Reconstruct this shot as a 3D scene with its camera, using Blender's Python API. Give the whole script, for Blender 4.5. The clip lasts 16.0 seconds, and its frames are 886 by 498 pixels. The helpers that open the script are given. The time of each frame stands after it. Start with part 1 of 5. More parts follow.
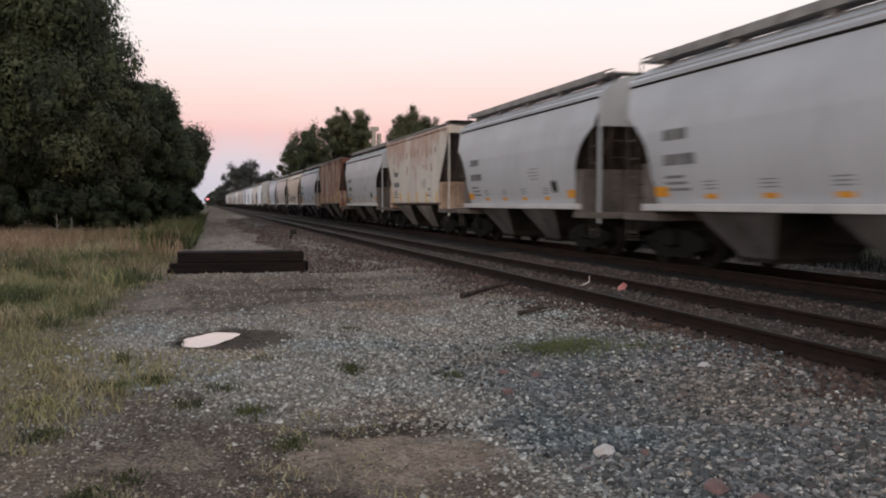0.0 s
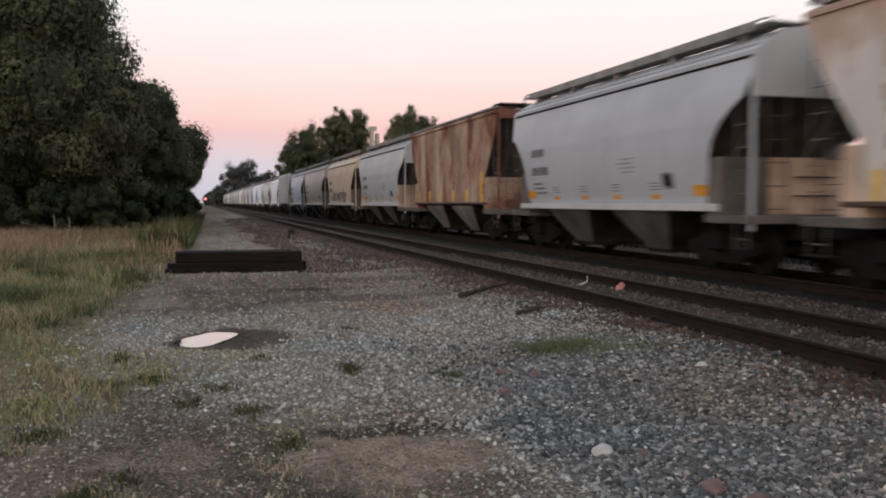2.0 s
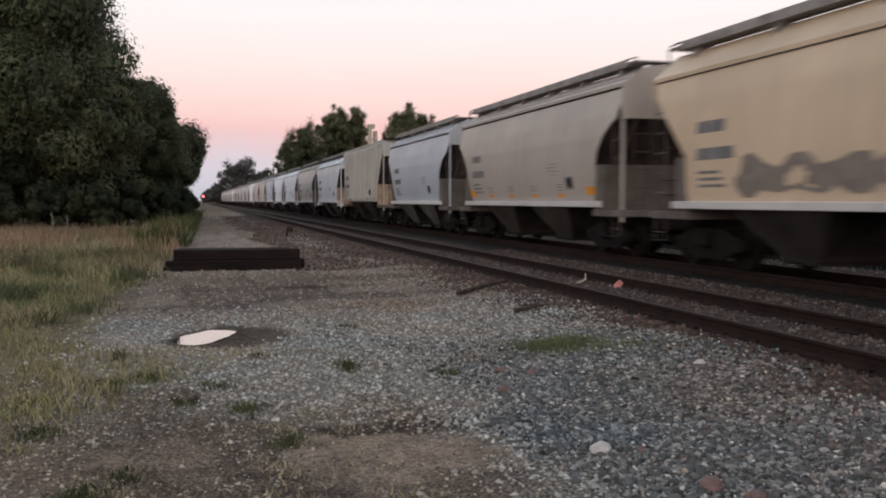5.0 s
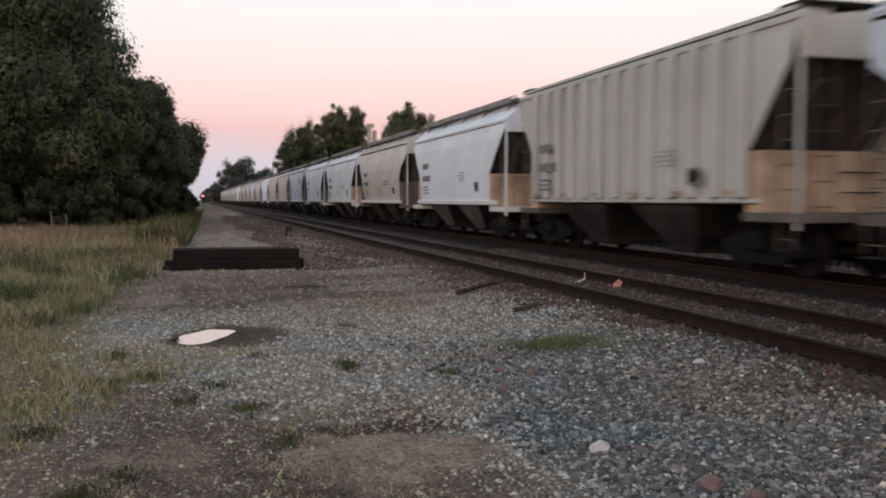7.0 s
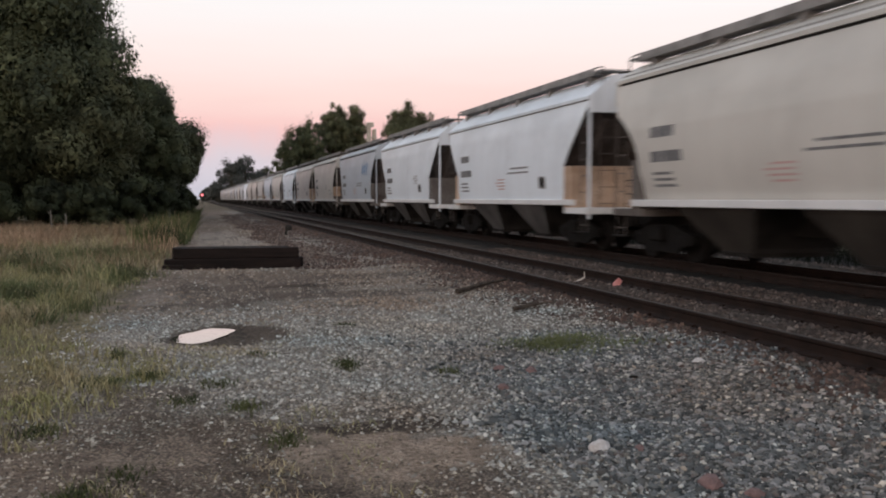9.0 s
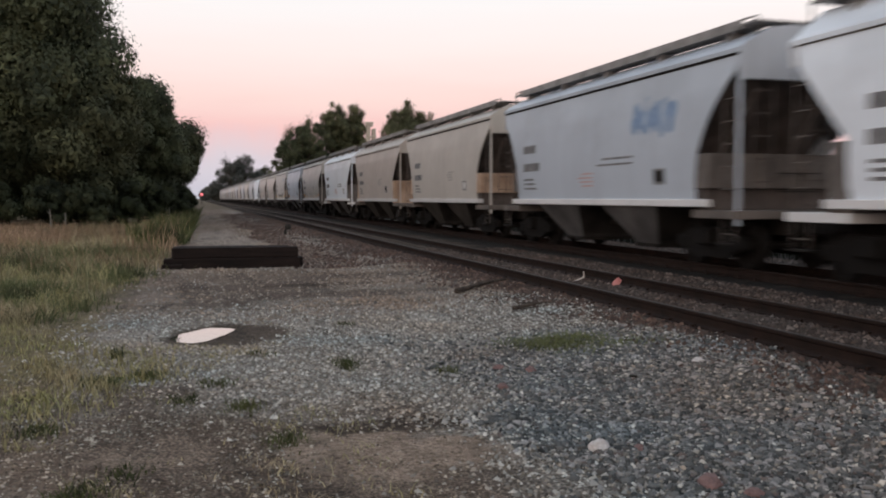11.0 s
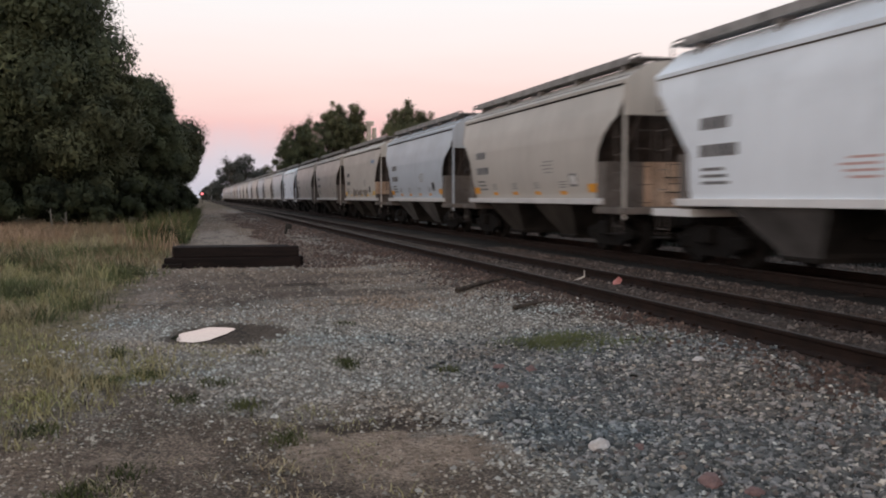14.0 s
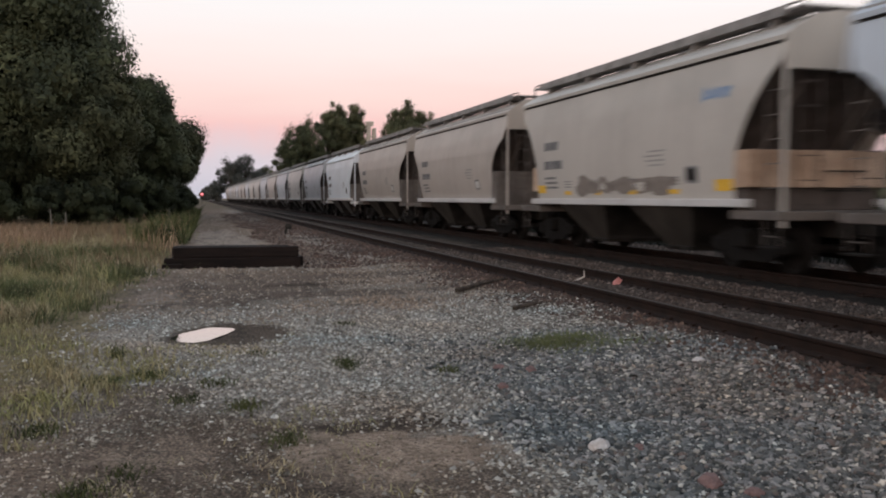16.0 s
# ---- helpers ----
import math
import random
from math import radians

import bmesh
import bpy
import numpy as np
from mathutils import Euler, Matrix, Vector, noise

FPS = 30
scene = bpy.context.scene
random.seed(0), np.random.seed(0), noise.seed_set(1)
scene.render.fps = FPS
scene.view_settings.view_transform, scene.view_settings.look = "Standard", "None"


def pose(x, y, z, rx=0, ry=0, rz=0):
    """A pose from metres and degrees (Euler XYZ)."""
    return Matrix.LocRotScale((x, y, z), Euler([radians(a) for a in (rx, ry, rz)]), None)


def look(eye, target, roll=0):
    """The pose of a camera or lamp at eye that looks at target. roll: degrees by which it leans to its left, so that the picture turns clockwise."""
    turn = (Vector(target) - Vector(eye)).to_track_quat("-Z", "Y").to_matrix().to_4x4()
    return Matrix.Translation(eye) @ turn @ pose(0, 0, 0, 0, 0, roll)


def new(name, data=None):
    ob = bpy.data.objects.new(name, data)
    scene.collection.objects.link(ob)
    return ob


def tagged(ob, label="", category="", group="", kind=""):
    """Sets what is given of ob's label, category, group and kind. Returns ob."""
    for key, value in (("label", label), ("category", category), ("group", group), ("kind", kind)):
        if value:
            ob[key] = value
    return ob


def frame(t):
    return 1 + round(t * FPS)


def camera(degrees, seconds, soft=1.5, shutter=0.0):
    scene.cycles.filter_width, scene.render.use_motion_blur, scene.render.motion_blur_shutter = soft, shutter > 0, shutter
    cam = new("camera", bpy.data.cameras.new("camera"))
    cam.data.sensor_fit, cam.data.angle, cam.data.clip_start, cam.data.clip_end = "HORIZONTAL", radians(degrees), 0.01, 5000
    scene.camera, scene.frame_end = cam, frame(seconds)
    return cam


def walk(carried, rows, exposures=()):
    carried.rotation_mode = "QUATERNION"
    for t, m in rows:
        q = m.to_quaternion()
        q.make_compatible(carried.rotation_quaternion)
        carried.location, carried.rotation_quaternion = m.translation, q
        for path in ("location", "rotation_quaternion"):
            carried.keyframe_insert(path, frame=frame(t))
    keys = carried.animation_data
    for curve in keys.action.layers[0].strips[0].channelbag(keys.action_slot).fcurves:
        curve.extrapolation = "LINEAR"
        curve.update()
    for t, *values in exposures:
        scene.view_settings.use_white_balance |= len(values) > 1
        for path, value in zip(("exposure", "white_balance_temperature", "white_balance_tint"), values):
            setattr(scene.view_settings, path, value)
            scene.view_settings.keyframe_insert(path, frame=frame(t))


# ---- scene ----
# ---- camera ----
cam = camera(53.36, 16.0, 1.95, 0.6)
YAW, DIP, EYE_Z, FOCAL = 15.692, 3.302, 1.67, 1560.0
# seconds, sway to the right and downwards of the view (thousandths of the focal length)
SWAY = [
    (0, 8.5, 8.5), (0.5, 8.5, 11), (1, 7, 11.5), (1.5, 6, 9), (2, 5, 8), (2.5, 4.5, 8.5), (3, 4.5, 8), (3.5, 4.3, 7),
    (4, 3, 4.5), (5.2, 1.8, 4), (6.5, 0.7, 3.5), (7, 0.7, 3), (7.5, 0.5, 2), (8, 0, 0), (8.5, 0, -0.5), (9, 0, 1.2),
    (10.2, -0.5, 0.8), (11.5, -1, 0), (12, -0.5, 0.7), (12.5, -0.3, 0), (13, 0, 0), (13.5, 0, 0.3), (14, 0, -1),
    (14.5, 0, 0.3), (15, 0.3, 0), (15.5, 0, -1), (16, -0.3, -0.5)]
walk(cam, [(t, pose(0, 0, EYE_Z, 90 - DIP + math.degrees(dy / FOCAL), 0, -YAW + math.degrees(dx / FOCAL)))
           for t, dx, dy in SWAY], exposures=[(0, 0.0), (16, 0.0)])

# ---- sky and light: dusk, the sun just gone down behind and beside the camera ----
world = bpy.data.worlds.new("dusk_sky")
scene.world = world
world.use_nodes = True
wn, wl = world.node_tree.nodes, world.node_tree.links
wn.clear()
w_out = wn.new("ShaderNodeOutputWorld")
w_add = wn.new("ShaderNodeAddShader")
w_grad, w_sky = wn.new("ShaderNodeBackground"), wn.new("ShaderNodeBackground")
sky = wn.new("ShaderNodeTexSky")
sky.sky_type = "NISHITA"
sky.sun_disc = False
sky.sun_elevation, sky.sun_rotation = radians(2), radians(223)
w_sky.inputs["Strength"].default_value = 0.02
w_grad.inputs["Strength"].default_value = 1.04
tc, sep, ramp = wn.new("ShaderNodeTexCoord"), wn.new("ShaderNodeSeparateXYZ"), wn.new("ShaderNodeValToRGB")
wl.new(tc.outputs["Generated"], sep.inputs[0])
# thin uneven cloud bands low over the horizon
w_map, w_noise = wn.new("ShaderNodeMapping"), wn.new("ShaderNodeTexNoise")
w_map.inputs["Scale"].default_value = (5, 5, 34)
w_noise.inputs["Scale"].default_value, w_noise.inputs["Detail"].default_value = 1.0, 4
w_off, w_sum = wn.new("ShaderNodeMath"), wn.new("ShaderNodeMath")
w_off.operation, w_sum.operation = "MULTIPLY_ADD", "ADD"
w_off.inputs[1].default_value, w_off.inputs[2].default_value = 0.030, -0.015
wl.new(tc.outputs["Generated"], w_map.inputs["Vector"])
wl.new(w_map.outputs[0], w_noise.inputs["Vector"])
wl.new(w_noise.outputs["Fac"], w_off.inputs[0])
wl.new(sep.outputs["Z"], w_sum.inputs[0])
wl.new(w_off.outputs[0], w_sum.inputs[1])
wl.new(w_sum.outputs[0], ramp.inputs["Fac"])
SKY_STOPS = [
    (0.000, (0.54, 0.54, 0.63)), (0.028, (0.60, 0.57, 0.65)), (0.050, (0.74, 0.56, 0.60)), (0.075, (0.88, 0.54, 0.54)),
    (0.110, (0.93, 0.68, 0.65)), (0.160, (0.94, 0.81, 0.79)), (0.210, (0.93, 0.88, 0.88)), (0.400, (0.72, 0.77, 0.84)),
    (1.000, (0.40, 0.46, 0.56))]
cr = ramp.color_ramp
while len(cr.elements) < len(SKY_STOPS):
    cr.elements.new(0.5)
for el, (at, col) in zip(cr.elements, SKY_STOPS):
    el.position, el.color = at, (*col, 1)
# one soft lavender cloud bank low beside the end of the line
c_sub, c_scale, c_len, c_wob, c_fac, c_mix = (wn.new("ShaderNodeVectorMath"), wn.new("ShaderNodeVectorMath"), wn.new("ShaderNodeVectorMath"),
                                              wn.new("ShaderNodeMath"), wn.new("ShaderNodeMapRange"), wn.new("ShaderNodeMix"))
c_sub.operation, c_scale.operation, c_len.operation, c_wob.operation = "SUBTRACT", "MULTIPLY", "LENGTH", "MULTIPLY_ADD"
c_sub.inputs[1].default_value, c_scale.inputs[1].default_value = (0.05, 0.997, 0.040), (13, 13, 26)
c_noise = wn.new("ShaderNodeTexNoise")
c_noise.inputs["Scale"].default_value, c_noise.inputs["Detail"].default_value = 22, 5
wl.new(tc.outputs["Generated"], c_noise.inputs["Vector"])
wl.new(tc.outputs["Generated"], c_sub.inputs[0])
wl.new(c_sub.outputs[0], c_scale.inputs[0])
wl.new(c_scale.outputs[0], c_len.inputs[0])
c_wob.inputs[1].default_value = 1.5
wl.new(c_noise.outputs["Fac"], c_wob.inputs[0])
wl.new(c_len.outputs["Value"], c_wob.inputs[2])
c_fac.inputs[1].default_value, c_fac.inputs[2].default_value, c_fac.inputs[4].default_value = 1.8, 0.9, 0.75
wl.new(c_wob.outputs[0], c_fac.inputs[0])
c_mix.data_type = "RGBA"
c_mix.inputs[7].default_value = (0.66, 0.62, 0.70, 1)
wl.new(c_fac.outputs[0], c_mix.inputs[0])
wl.new(ramp.outputs["Color"], c_mix.inputs[6])
wl.new(c_mix.outputs[2], w_grad.inputs["Color"])
wl.new(sky.outputs["Color"], w_sky.inputs["Color"])
wl.new(w_grad.outputs[0], w_add.inputs[0])
wl.new(w_sky.outputs[0], w_add.inputs[1])
wl.new(w_add.outputs[0], w_out.inputs["Surface"])

sun = new("sun", bpy.data.lights.new("sun", "SUN"))
sun.data.energy, sun.data.angle, sun.data.color = 0.72, radians(40), (1.0, 0.81, 0.66)
sun.matrix_world = look((-42, -45, 13), (0, 0, 0))


# ---- materials ----
def nodes_of(name):
    m = bpy.data.materials.new(name)
    m.use_nodes = True
    return m, m.node_tree.nodes, m.node_tree.links, m.node_tree.nodes["Principled BSDF"]


class Net:
    """Short ways to wire a node tree."""

    def __init__(self, name):
        self.m, self.n, self.l, self.bsdf = nodes_of(name)
        self.tc = self.n.new("ShaderNodeTexCoord")

    def put(self, sock, v):
        if isinstance(v, bpy.types.NodeSocket):
            self.l.new(v, sock)
        elif isinstance(v, tuple) and len(v) == 3 and sock.type == "RGBA":
            sock.default_value = (*v, 1)
        else:
            sock.default_value = v

    def coord(self, scale=(1, 1, 1), kind="Object"):
        mp = self.n.new("ShaderNodeMapping")
        self.l.new(self.tc.outputs[kind], mp.inputs["Vector"])
        mp.inputs["Scale"].default_value = scale
        return mp.outputs[0]

    def noise(self, scale, detail=4, vec=None, rough=0.55):
        nd = self.n.new("ShaderNodeTexNoise")
        nd.inputs["Scale"].default_value, nd.inputs["Detail"].default_value = scale, detail
        nd.inputs["Roughness"].default_value = rough
        self.put(nd.inputs["Vector"], vec if vec is not None else self.tc.outputs["Object"])
        return nd.outputs["Fac"]

    def voronoi(self, scale, vec=None):
        nd = self.n.new("ShaderNodeTexVoronoi")
        nd.inputs["Scale"].default_value = scale
        self.put(nd.inputs["Vector"], vec if vec is not None else self.tc.outputs["Object"])
        return nd

    def ramp(self, fac, stops):
        nd = self.n.new("ShaderNodeValToRGB")
        while len(nd.color_ramp.elements) < len(stops):
            nd.color_ramp.elements.new(0.5)
        for el, (at, col) in zip(nd.color_ramp.elements, stops):
            el.position = at
            el.color = (*col, 1) if isinstance(col, tuple) else (col, col, col, 1)
        self.put(nd.inputs["Fac"], fac)
        return nd.outputs["Color"]

    def mix(self, fac, a, b, blend="MIX"):
        nd = self.n.new("ShaderNodeMix")
        nd.data_type, nd.blend_type = "RGBA", blend
        self.put(nd.inputs[0], fac)
        self.put(nd.inputs[6], a)
        self.put(nd.inputs[7], b)
        return nd.outputs[2]

    def math(self, op, a, b=0.0, clamp=False):
        nd = self.n.new("ShaderNodeMath")
        nd.operation, nd.use_clamp = op, clamp
        self.put(nd.inputs[0], a)
        self.put(nd.inputs[1], b)
        return nd.outputs[0]

    def axes(self):
        nd = self.n.new("ShaderNodeSeparateXYZ")
        self.l.new(self.tc.outputs["Object"], nd.inputs[0])
        return nd.outputs

    def island(self):
        return self.n.new("ShaderNodeNewGeometry").outputs["Random Per Island"]

    def random(self):
        return self.n.new("ShaderNodeObjectInfo").outputs["Random"]

    def bump(self, height, strength=0.3, dist=0.01):
        nd = self.n.new("ShaderNodeBump")
        nd.inputs["Strength"].default_value, nd.inputs["Distance"].default_value = strength, dist
        self.put(nd.inputs["Height"], height)
        self.l.new(nd.outputs[0], self.bsdf.inputs["Normal"])

    def done(self, color, rough=0.8, metal=0.0, spec=None):
        self.put(self.bsdf.inputs["Base Color"], color)
        self.put(self.bsdf.inputs["Roughness"], rough)
        self.bsdf.inputs["Metallic"].default_value = metal
        if spec is not None:
            self.bsdf.inputs["Specular IOR Level"].default_value = spec
        return self.m


def grained(name, dark, light, scale=6.0, rough=0.8, metal=0.0, bump=0.3, stretch=(1, 1, 1), fine=60.0):
    k = Net(name)
    v = k.coord(stretch)
    big, small = k.noise(scale, 5, v), k.noise(fine, 3, v)
    f = k.math("ADD", k.math("MULTIPLY", big, 0.65), k.math("MULTIPLY", small, 0.35))
    col = k.ramp(f, [(0.35, dark), (0.65, light)])
    k.bump(small, bump, 0.006)
    return k.done(col, rough, metal, 0.2)


def paint(name, base, rust=0.15, dirt=0.35, rust_col=(0.16, 0.065, 0.03), top=0.0):
    """Weathered car paint: chalky patches, vertical grime runs, rust blooms."""
    k = Net(name)
    runs = k.noise(0.8, 4, k.coord((1.6, 1.6, 0.22)), 0.55)
    bloom = k.noise(0.45, 7, k.coord((1, 1, 1.3)), 0.62)
    chalk = k.noise(2.4, 5)
    col = k.mix(k.math("MULTIPLY", chalk, 0.5), base, tuple(min(1, c * 1.16) for c in base))
    col = k.mix(k.math("MULTIPLY", k.ramp(runs, [(0.42, 0.0), (0.72, 1.0)]), dirt), col, tuple(c * 0.42 + 0.01 for c in base))
    smudge = k.noise(0.33, 5, k.coord((1, 1, 1.6)), 0.6)
    col = k.mix(k.math("MULTIPLY", k.ramp(smudge, [(0.46, 0.0), (0.68, 1.0)]), 0.38), col, tuple(c * 0.62 for c in base))
    edge = 0.74 - 0.42 * rust
    mixed = k.math("ADD", k.math("MULTIPLY", bloom, 0.68), k.math("MULTIPLY", runs, 0.32))
    if top:
        # rust creeps down from the roof's edge
        mixed = k.math("ADD", mixed, k.math("MULTIPLY", step(k, k.axes()[2], 3.0, 4.4), top))
    rusty = k.ramp(mixed, [(edge - 0.06, 0.0), (edge + 0.08, 1.0)])
    grain = k.noise(14, 4)
    col = k.mix(k.math("MULTIPLY", rusty, min(1.0, 0.45 + rust)), col, k.mix(grain, rust_col, tuple(c * 2.2 for c in rust_col)))
    k.bump(k.noise(1.1, 3, k.coord((1, 1, 0.4))), 0.12, 0.05)
    return k.done(col, k.ramp(chalk, [(0.3, 0.36), (0.7, 0.52)]))


def rusted_panels(name):
    """Old paint rusted through panel by panel: pale, pinkish and dark red-brown fields with ragged edges."""
    k = Net(name)
    field_a = k.noise(1.0, 5, k.coord((0.2, 0.95, 0.30)), 0.55)
    field_b = k.noise(1.7, 6, k.coord((0.3, 0.9, 0.55)), 0.65)
    grain = k.noise(11, 5, k.coord((1, 1, 0.35)))
    f = k.math("ADD", k.math("MULTIPLY", field_a, 0.62), k.math("ADD", k.math("MULTIPLY", field_b, 0.30), k.math("MULTIPLY", grain, 0.08)))
    col = k.ramp(f, [(0.40, (0.11, 0.046, 0.034)), (0.455, (0.20, 0.088, 0.060)), (0.485, (0.38, 0.225, 0.155)), (0.52, (0.47, 0.325, 0.24)), (0.58, (0.50, 0.43, 0.35))])
    # each sheet between two side posts has weathered in its own way
    ax = k.axes()
    cell = k.n.new("ShaderNodeTexWhiteNoise")
    cell.noise_dimensions = "1D"
    k.put(cell.inputs["W"], k.math("FLOOR", k.math("ADD", k.math("MULTIPLY", ax[1], 1.15), k.math("MULTIPLY", field_b, 0.35))))
    col = k.mix(k.math("MULTIPLY", k.ramp(cell.outputs["Value"], [(0.35, 0.0), (0.75, 1.0)]), 0.50), col, (0.21, 0.082, 0.056))
    col = k.mix(k.math("MULTIPLY", k.ramp(cell.outputs["Value"], [(0.0, 1.0), (0.3, 0.0)]), 0.55), col, (0.50, 0.36, 0.275))
    col = k.mix(k.ramp(grain, [(0.35, 0.35), (0.55, 0.0)]), col, (0.05, 0.025, 0.02))
    k.bump(grain, 0.2, 0.02)
    return k.done(col, 0.75, 0, 0.25)


M_STEEL = grained("rusted_rail_steel", (0.009, 0.0052, 0.004), (0.024, 0.0132, 0.0095), 3, 0.8, 0.0)
M_HEAD = grained("worn_rail_head", (0.027, 0.0197, 0.0154), (0.051, 0.0383, 0.0308), 3, 0.6, 0.3, 0.1, (1, 0.1, 1))
M_TIE = grained("creosoted_timber", (0.014, 0.010, 0.008), (0.045, 0.033, 0.027), 5, 0.9, 0, 0.6, (0.25, 2.5, 2.5))
M_DARKTIMBER = grained("tarred_timber", (0.006, 0.0045, 0.004), (0.022, 0.014, 0.012), 5, 0.85, 0, 0.6, (0.25, 2.5, 2.5))
M_TRUCK = grained("grimy_cast_steel", (0.0036, 0.0031, 0.0029), (0.0102, 0.0087, 0.0078), 7, 0.85)
M_WHEEL = grained("dull_wheel_steel", (0.0054, 0.0045, 0.0042), (0.0156, 0.0132, 0.012), 7, 0.7, 0.2)
M_UNDER = grained("grimy_underframe", (0.008, 0.007, 0.0065), (0.026, 0.023, 0.021), 2, 0.9)
M_BOARD = grained("galvanised_walkway", (0.16, 0.155, 0.15), (0.36, 0.345, 0.335), 3, 0.7, 0.1)
M_BAY = grained("grimy_shaded_chutes", (0.008, 0.0075, 0.007), (0.045, 0.042, 0.040), 0.9, 0.9)
M_BAYGREY = grained("dusty_grey_chutes", (0.0382, 0.0365, 0.0365), (0.1318, 0.1275, 0.1261), 0.9, 0.85)
M_BAYDULL = grained("dull_brown_chutes", (0.0198, 0.0173, 0.0151), (0.0576, 0.0504, 0.0432), 0.9, 0.88)
M_BAYPALE = grained("dusty_pale_chutes", (0.075, 0.07, 0.066), (0.24, 0.225, 0.21), 0.9, 0.85)
# shade under the overhanging car ends, put into the colour
M_SHADEPAINT = grained("shade_coloured_slope_sheet", (0.05, 0.043, 0.040), (0.14, 0.118, 0.108), 1.5, 0.9)
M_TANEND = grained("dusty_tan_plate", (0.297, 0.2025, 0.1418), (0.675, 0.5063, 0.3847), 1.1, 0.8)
M_DULLEND = grained("sooty_end_plate", (0.078, 0.0692, 0.0638), (0.1794, 0.1581, 0.1447), 1.3, 0.85)
M_BAR = grained("faded_black_lettering", (0.06, 0.06, 0.065), (0.30, 0.30, 0.30), 2.2, 0.8, 0, 0.0, (1, 4, 1.2), 12.0)
M_FAINT = grained("faint_grey_lettering", (0.26, 0.255, 0.25), (0.38, 0.37, 0.36), 8, 0.8)
M_REDBAR = grained("faded_red_lettering", (0.46, 0.28, 0.26), (0.58, 0.42, 0.40), 8, 0.8)
M_ORANGE = grained("orange_reflective_tape", (0.55, 0.22, 0.02), (0.75, 0.36, 0.05), 8, 0.6)
M_YELLOW = grained("yellow_reflective_tape", (0.60, 0.35, 0.04), (0.78, 0.49, 0.07), 8, 0.6)
M_WHITE = grained("dirty_white_paint", (0.5, 0.5, 0.5), (0.74, 0.73, 0.71), 4, 0.6)
M_BARK = grained("tree_bark", (0.03, 0.024, 0.018), (0.10, 0.08, 0.06), 3, 0.95, 0, 0.8, (3, 3, 0.6))
M_PALEBARK = grained("pale_smooth_bark", (0.11, 0.099, 0.0825), (0.231, 0.2145, 0.187), 6, 0.9)
M_POST = grained("dark_weathered_post", (0.02, 0.018, 0.016), (0.05, 0.045, 0.04), 9, 0.9)
M_TOWER = grained("pale_concrete", (0.40, 0.35, 0.29), (0.56, 0.50, 0.42), 0.6, 0.9)
M_PINK = grained("faded_pink_plastic", (0.55, 0.20, 0.19), (0.72, 0.36, 0.34), 12, 0.6)
M_PALE = grained("pale_debris", (0.5, 0.44, 0.38), (0.7, 0.62, 0.55), 12, 0.8)
M_TWIG = grained("dead_wood", (0.028, 0.022, 0.018), (0.09, 0.07, 0.055), 9, 0.9)
M_GRAFFITI = grained("faded_grey_spray_paint", (0.15, 0.13, 0.12), (0.27, 0.24, 0.21), 4, 0.7)
M_BLUEG = grained("blue_spray_paint", (0.16, 0.24, 0.38), (0.28, 0.38, 0.52), 8, 0.7)


def leaf_mat(name, dark, light, seed):
    k = Net(name)
    lobes = k.ramp(k.noise(0.55, 4), [(0.36, 0.0), (0.64, 1.0)])
    f = k.math("ADD", k.math("MULTIPLY", k.island(), 0.10), k.math("MULTIPLY", lobes, 0.90))
    return k.done(k.ramp(f, [(0.05, dark), (0.95, light)]), 0.75, 0, 0.15)


M_LEAF = leaf_mat("dark_green_leaves", (0.038, 0.047, 0.030), (0.108, 0.120, 0.062), 1)
M_LEAF_B = leaf_mat("olive_leaves", (0.036, 0.042, 0.025), (0.104, 0.108, 0.056), 2)
# olive leaves, their colour lightened to hold the haze of distance
M_LEAF_MID = leaf_mat("haze_lightened_olive_leaves", (0.0633, 0.0713, 0.0414), (0.1667, 0.1702, 0.092), 7)


def grass_mat(name, dark, light, straw):
    k = Net(name)
    f = k.math("ADD", k.math("MULTIPLY", k.island(), 0.7), k.math("MULTIPLY", k.noise(0.5, 3), 0.3))
    patch = k.ramp(k.math("ADD", k.noise(0.30, 3), k.math("MULTIPLY", k.noise(1.4, 2), 0.35)), [(0.56, 0.0), (0.80, 1.0)])
    col = k.mix(patch, k.ramp(f, [(0.1, dark), (0.9, light)]), k.ramp(f, [(0.1, tuple(c * 0.45 for c in straw)), (0.9, straw)]))
    return k.done(col, 0.75, 0, 0.2)


M_GRASS = grass_mat("green_grass", (0.0768, 0.0813, 0.0391), (0.4264, 0.4063, 0.1898), (0.5117, 0.4172, 0.276))
M_TUFT = leaf_mat("fresh_green_tuft", (0.052, 0.062, 0.030), (0.165, 0.180, 0.085), 8)
M_WEED = leaf_mat("dark_weeds", (0.034, 0.042, 0.018), (0.115, 0.125, 0.05), 5)
# distance haze put into the leaf colour, paler and greyer
M_FARLEAF = leaf_mat("haze_tinted_far_leaves", (0.05, 0.055, 0.05), (0.12, 0.125, 0.11), 6)
M_DRY = leaf_mat("dry_golden_grass", (0.162, 0.1105, 0.0725), (0.4995, 0.3445, 0.2313), 4)
M_BROWNWEED = leaf_mat("brown_seeding_weeds", (0.084, 0.0639, 0.0406), (0.3108, 0.2284, 0.1421), 3)
# deep shade at the thicket's foot, put into the leaf colour
M_FOOT = leaf_mat("shade_tinted_leaves", (0.0163, 0.0204, 0.012), (0.0571, 0.0666, 0.0348), 11)
# weeds near-black by colour, standing in for the shade behind the train
M_BRUSH = leaf_mat("shade_blackened_brush", (0.006, 0.007, 0.005), (0.018, 0.020, 0.012), 9)
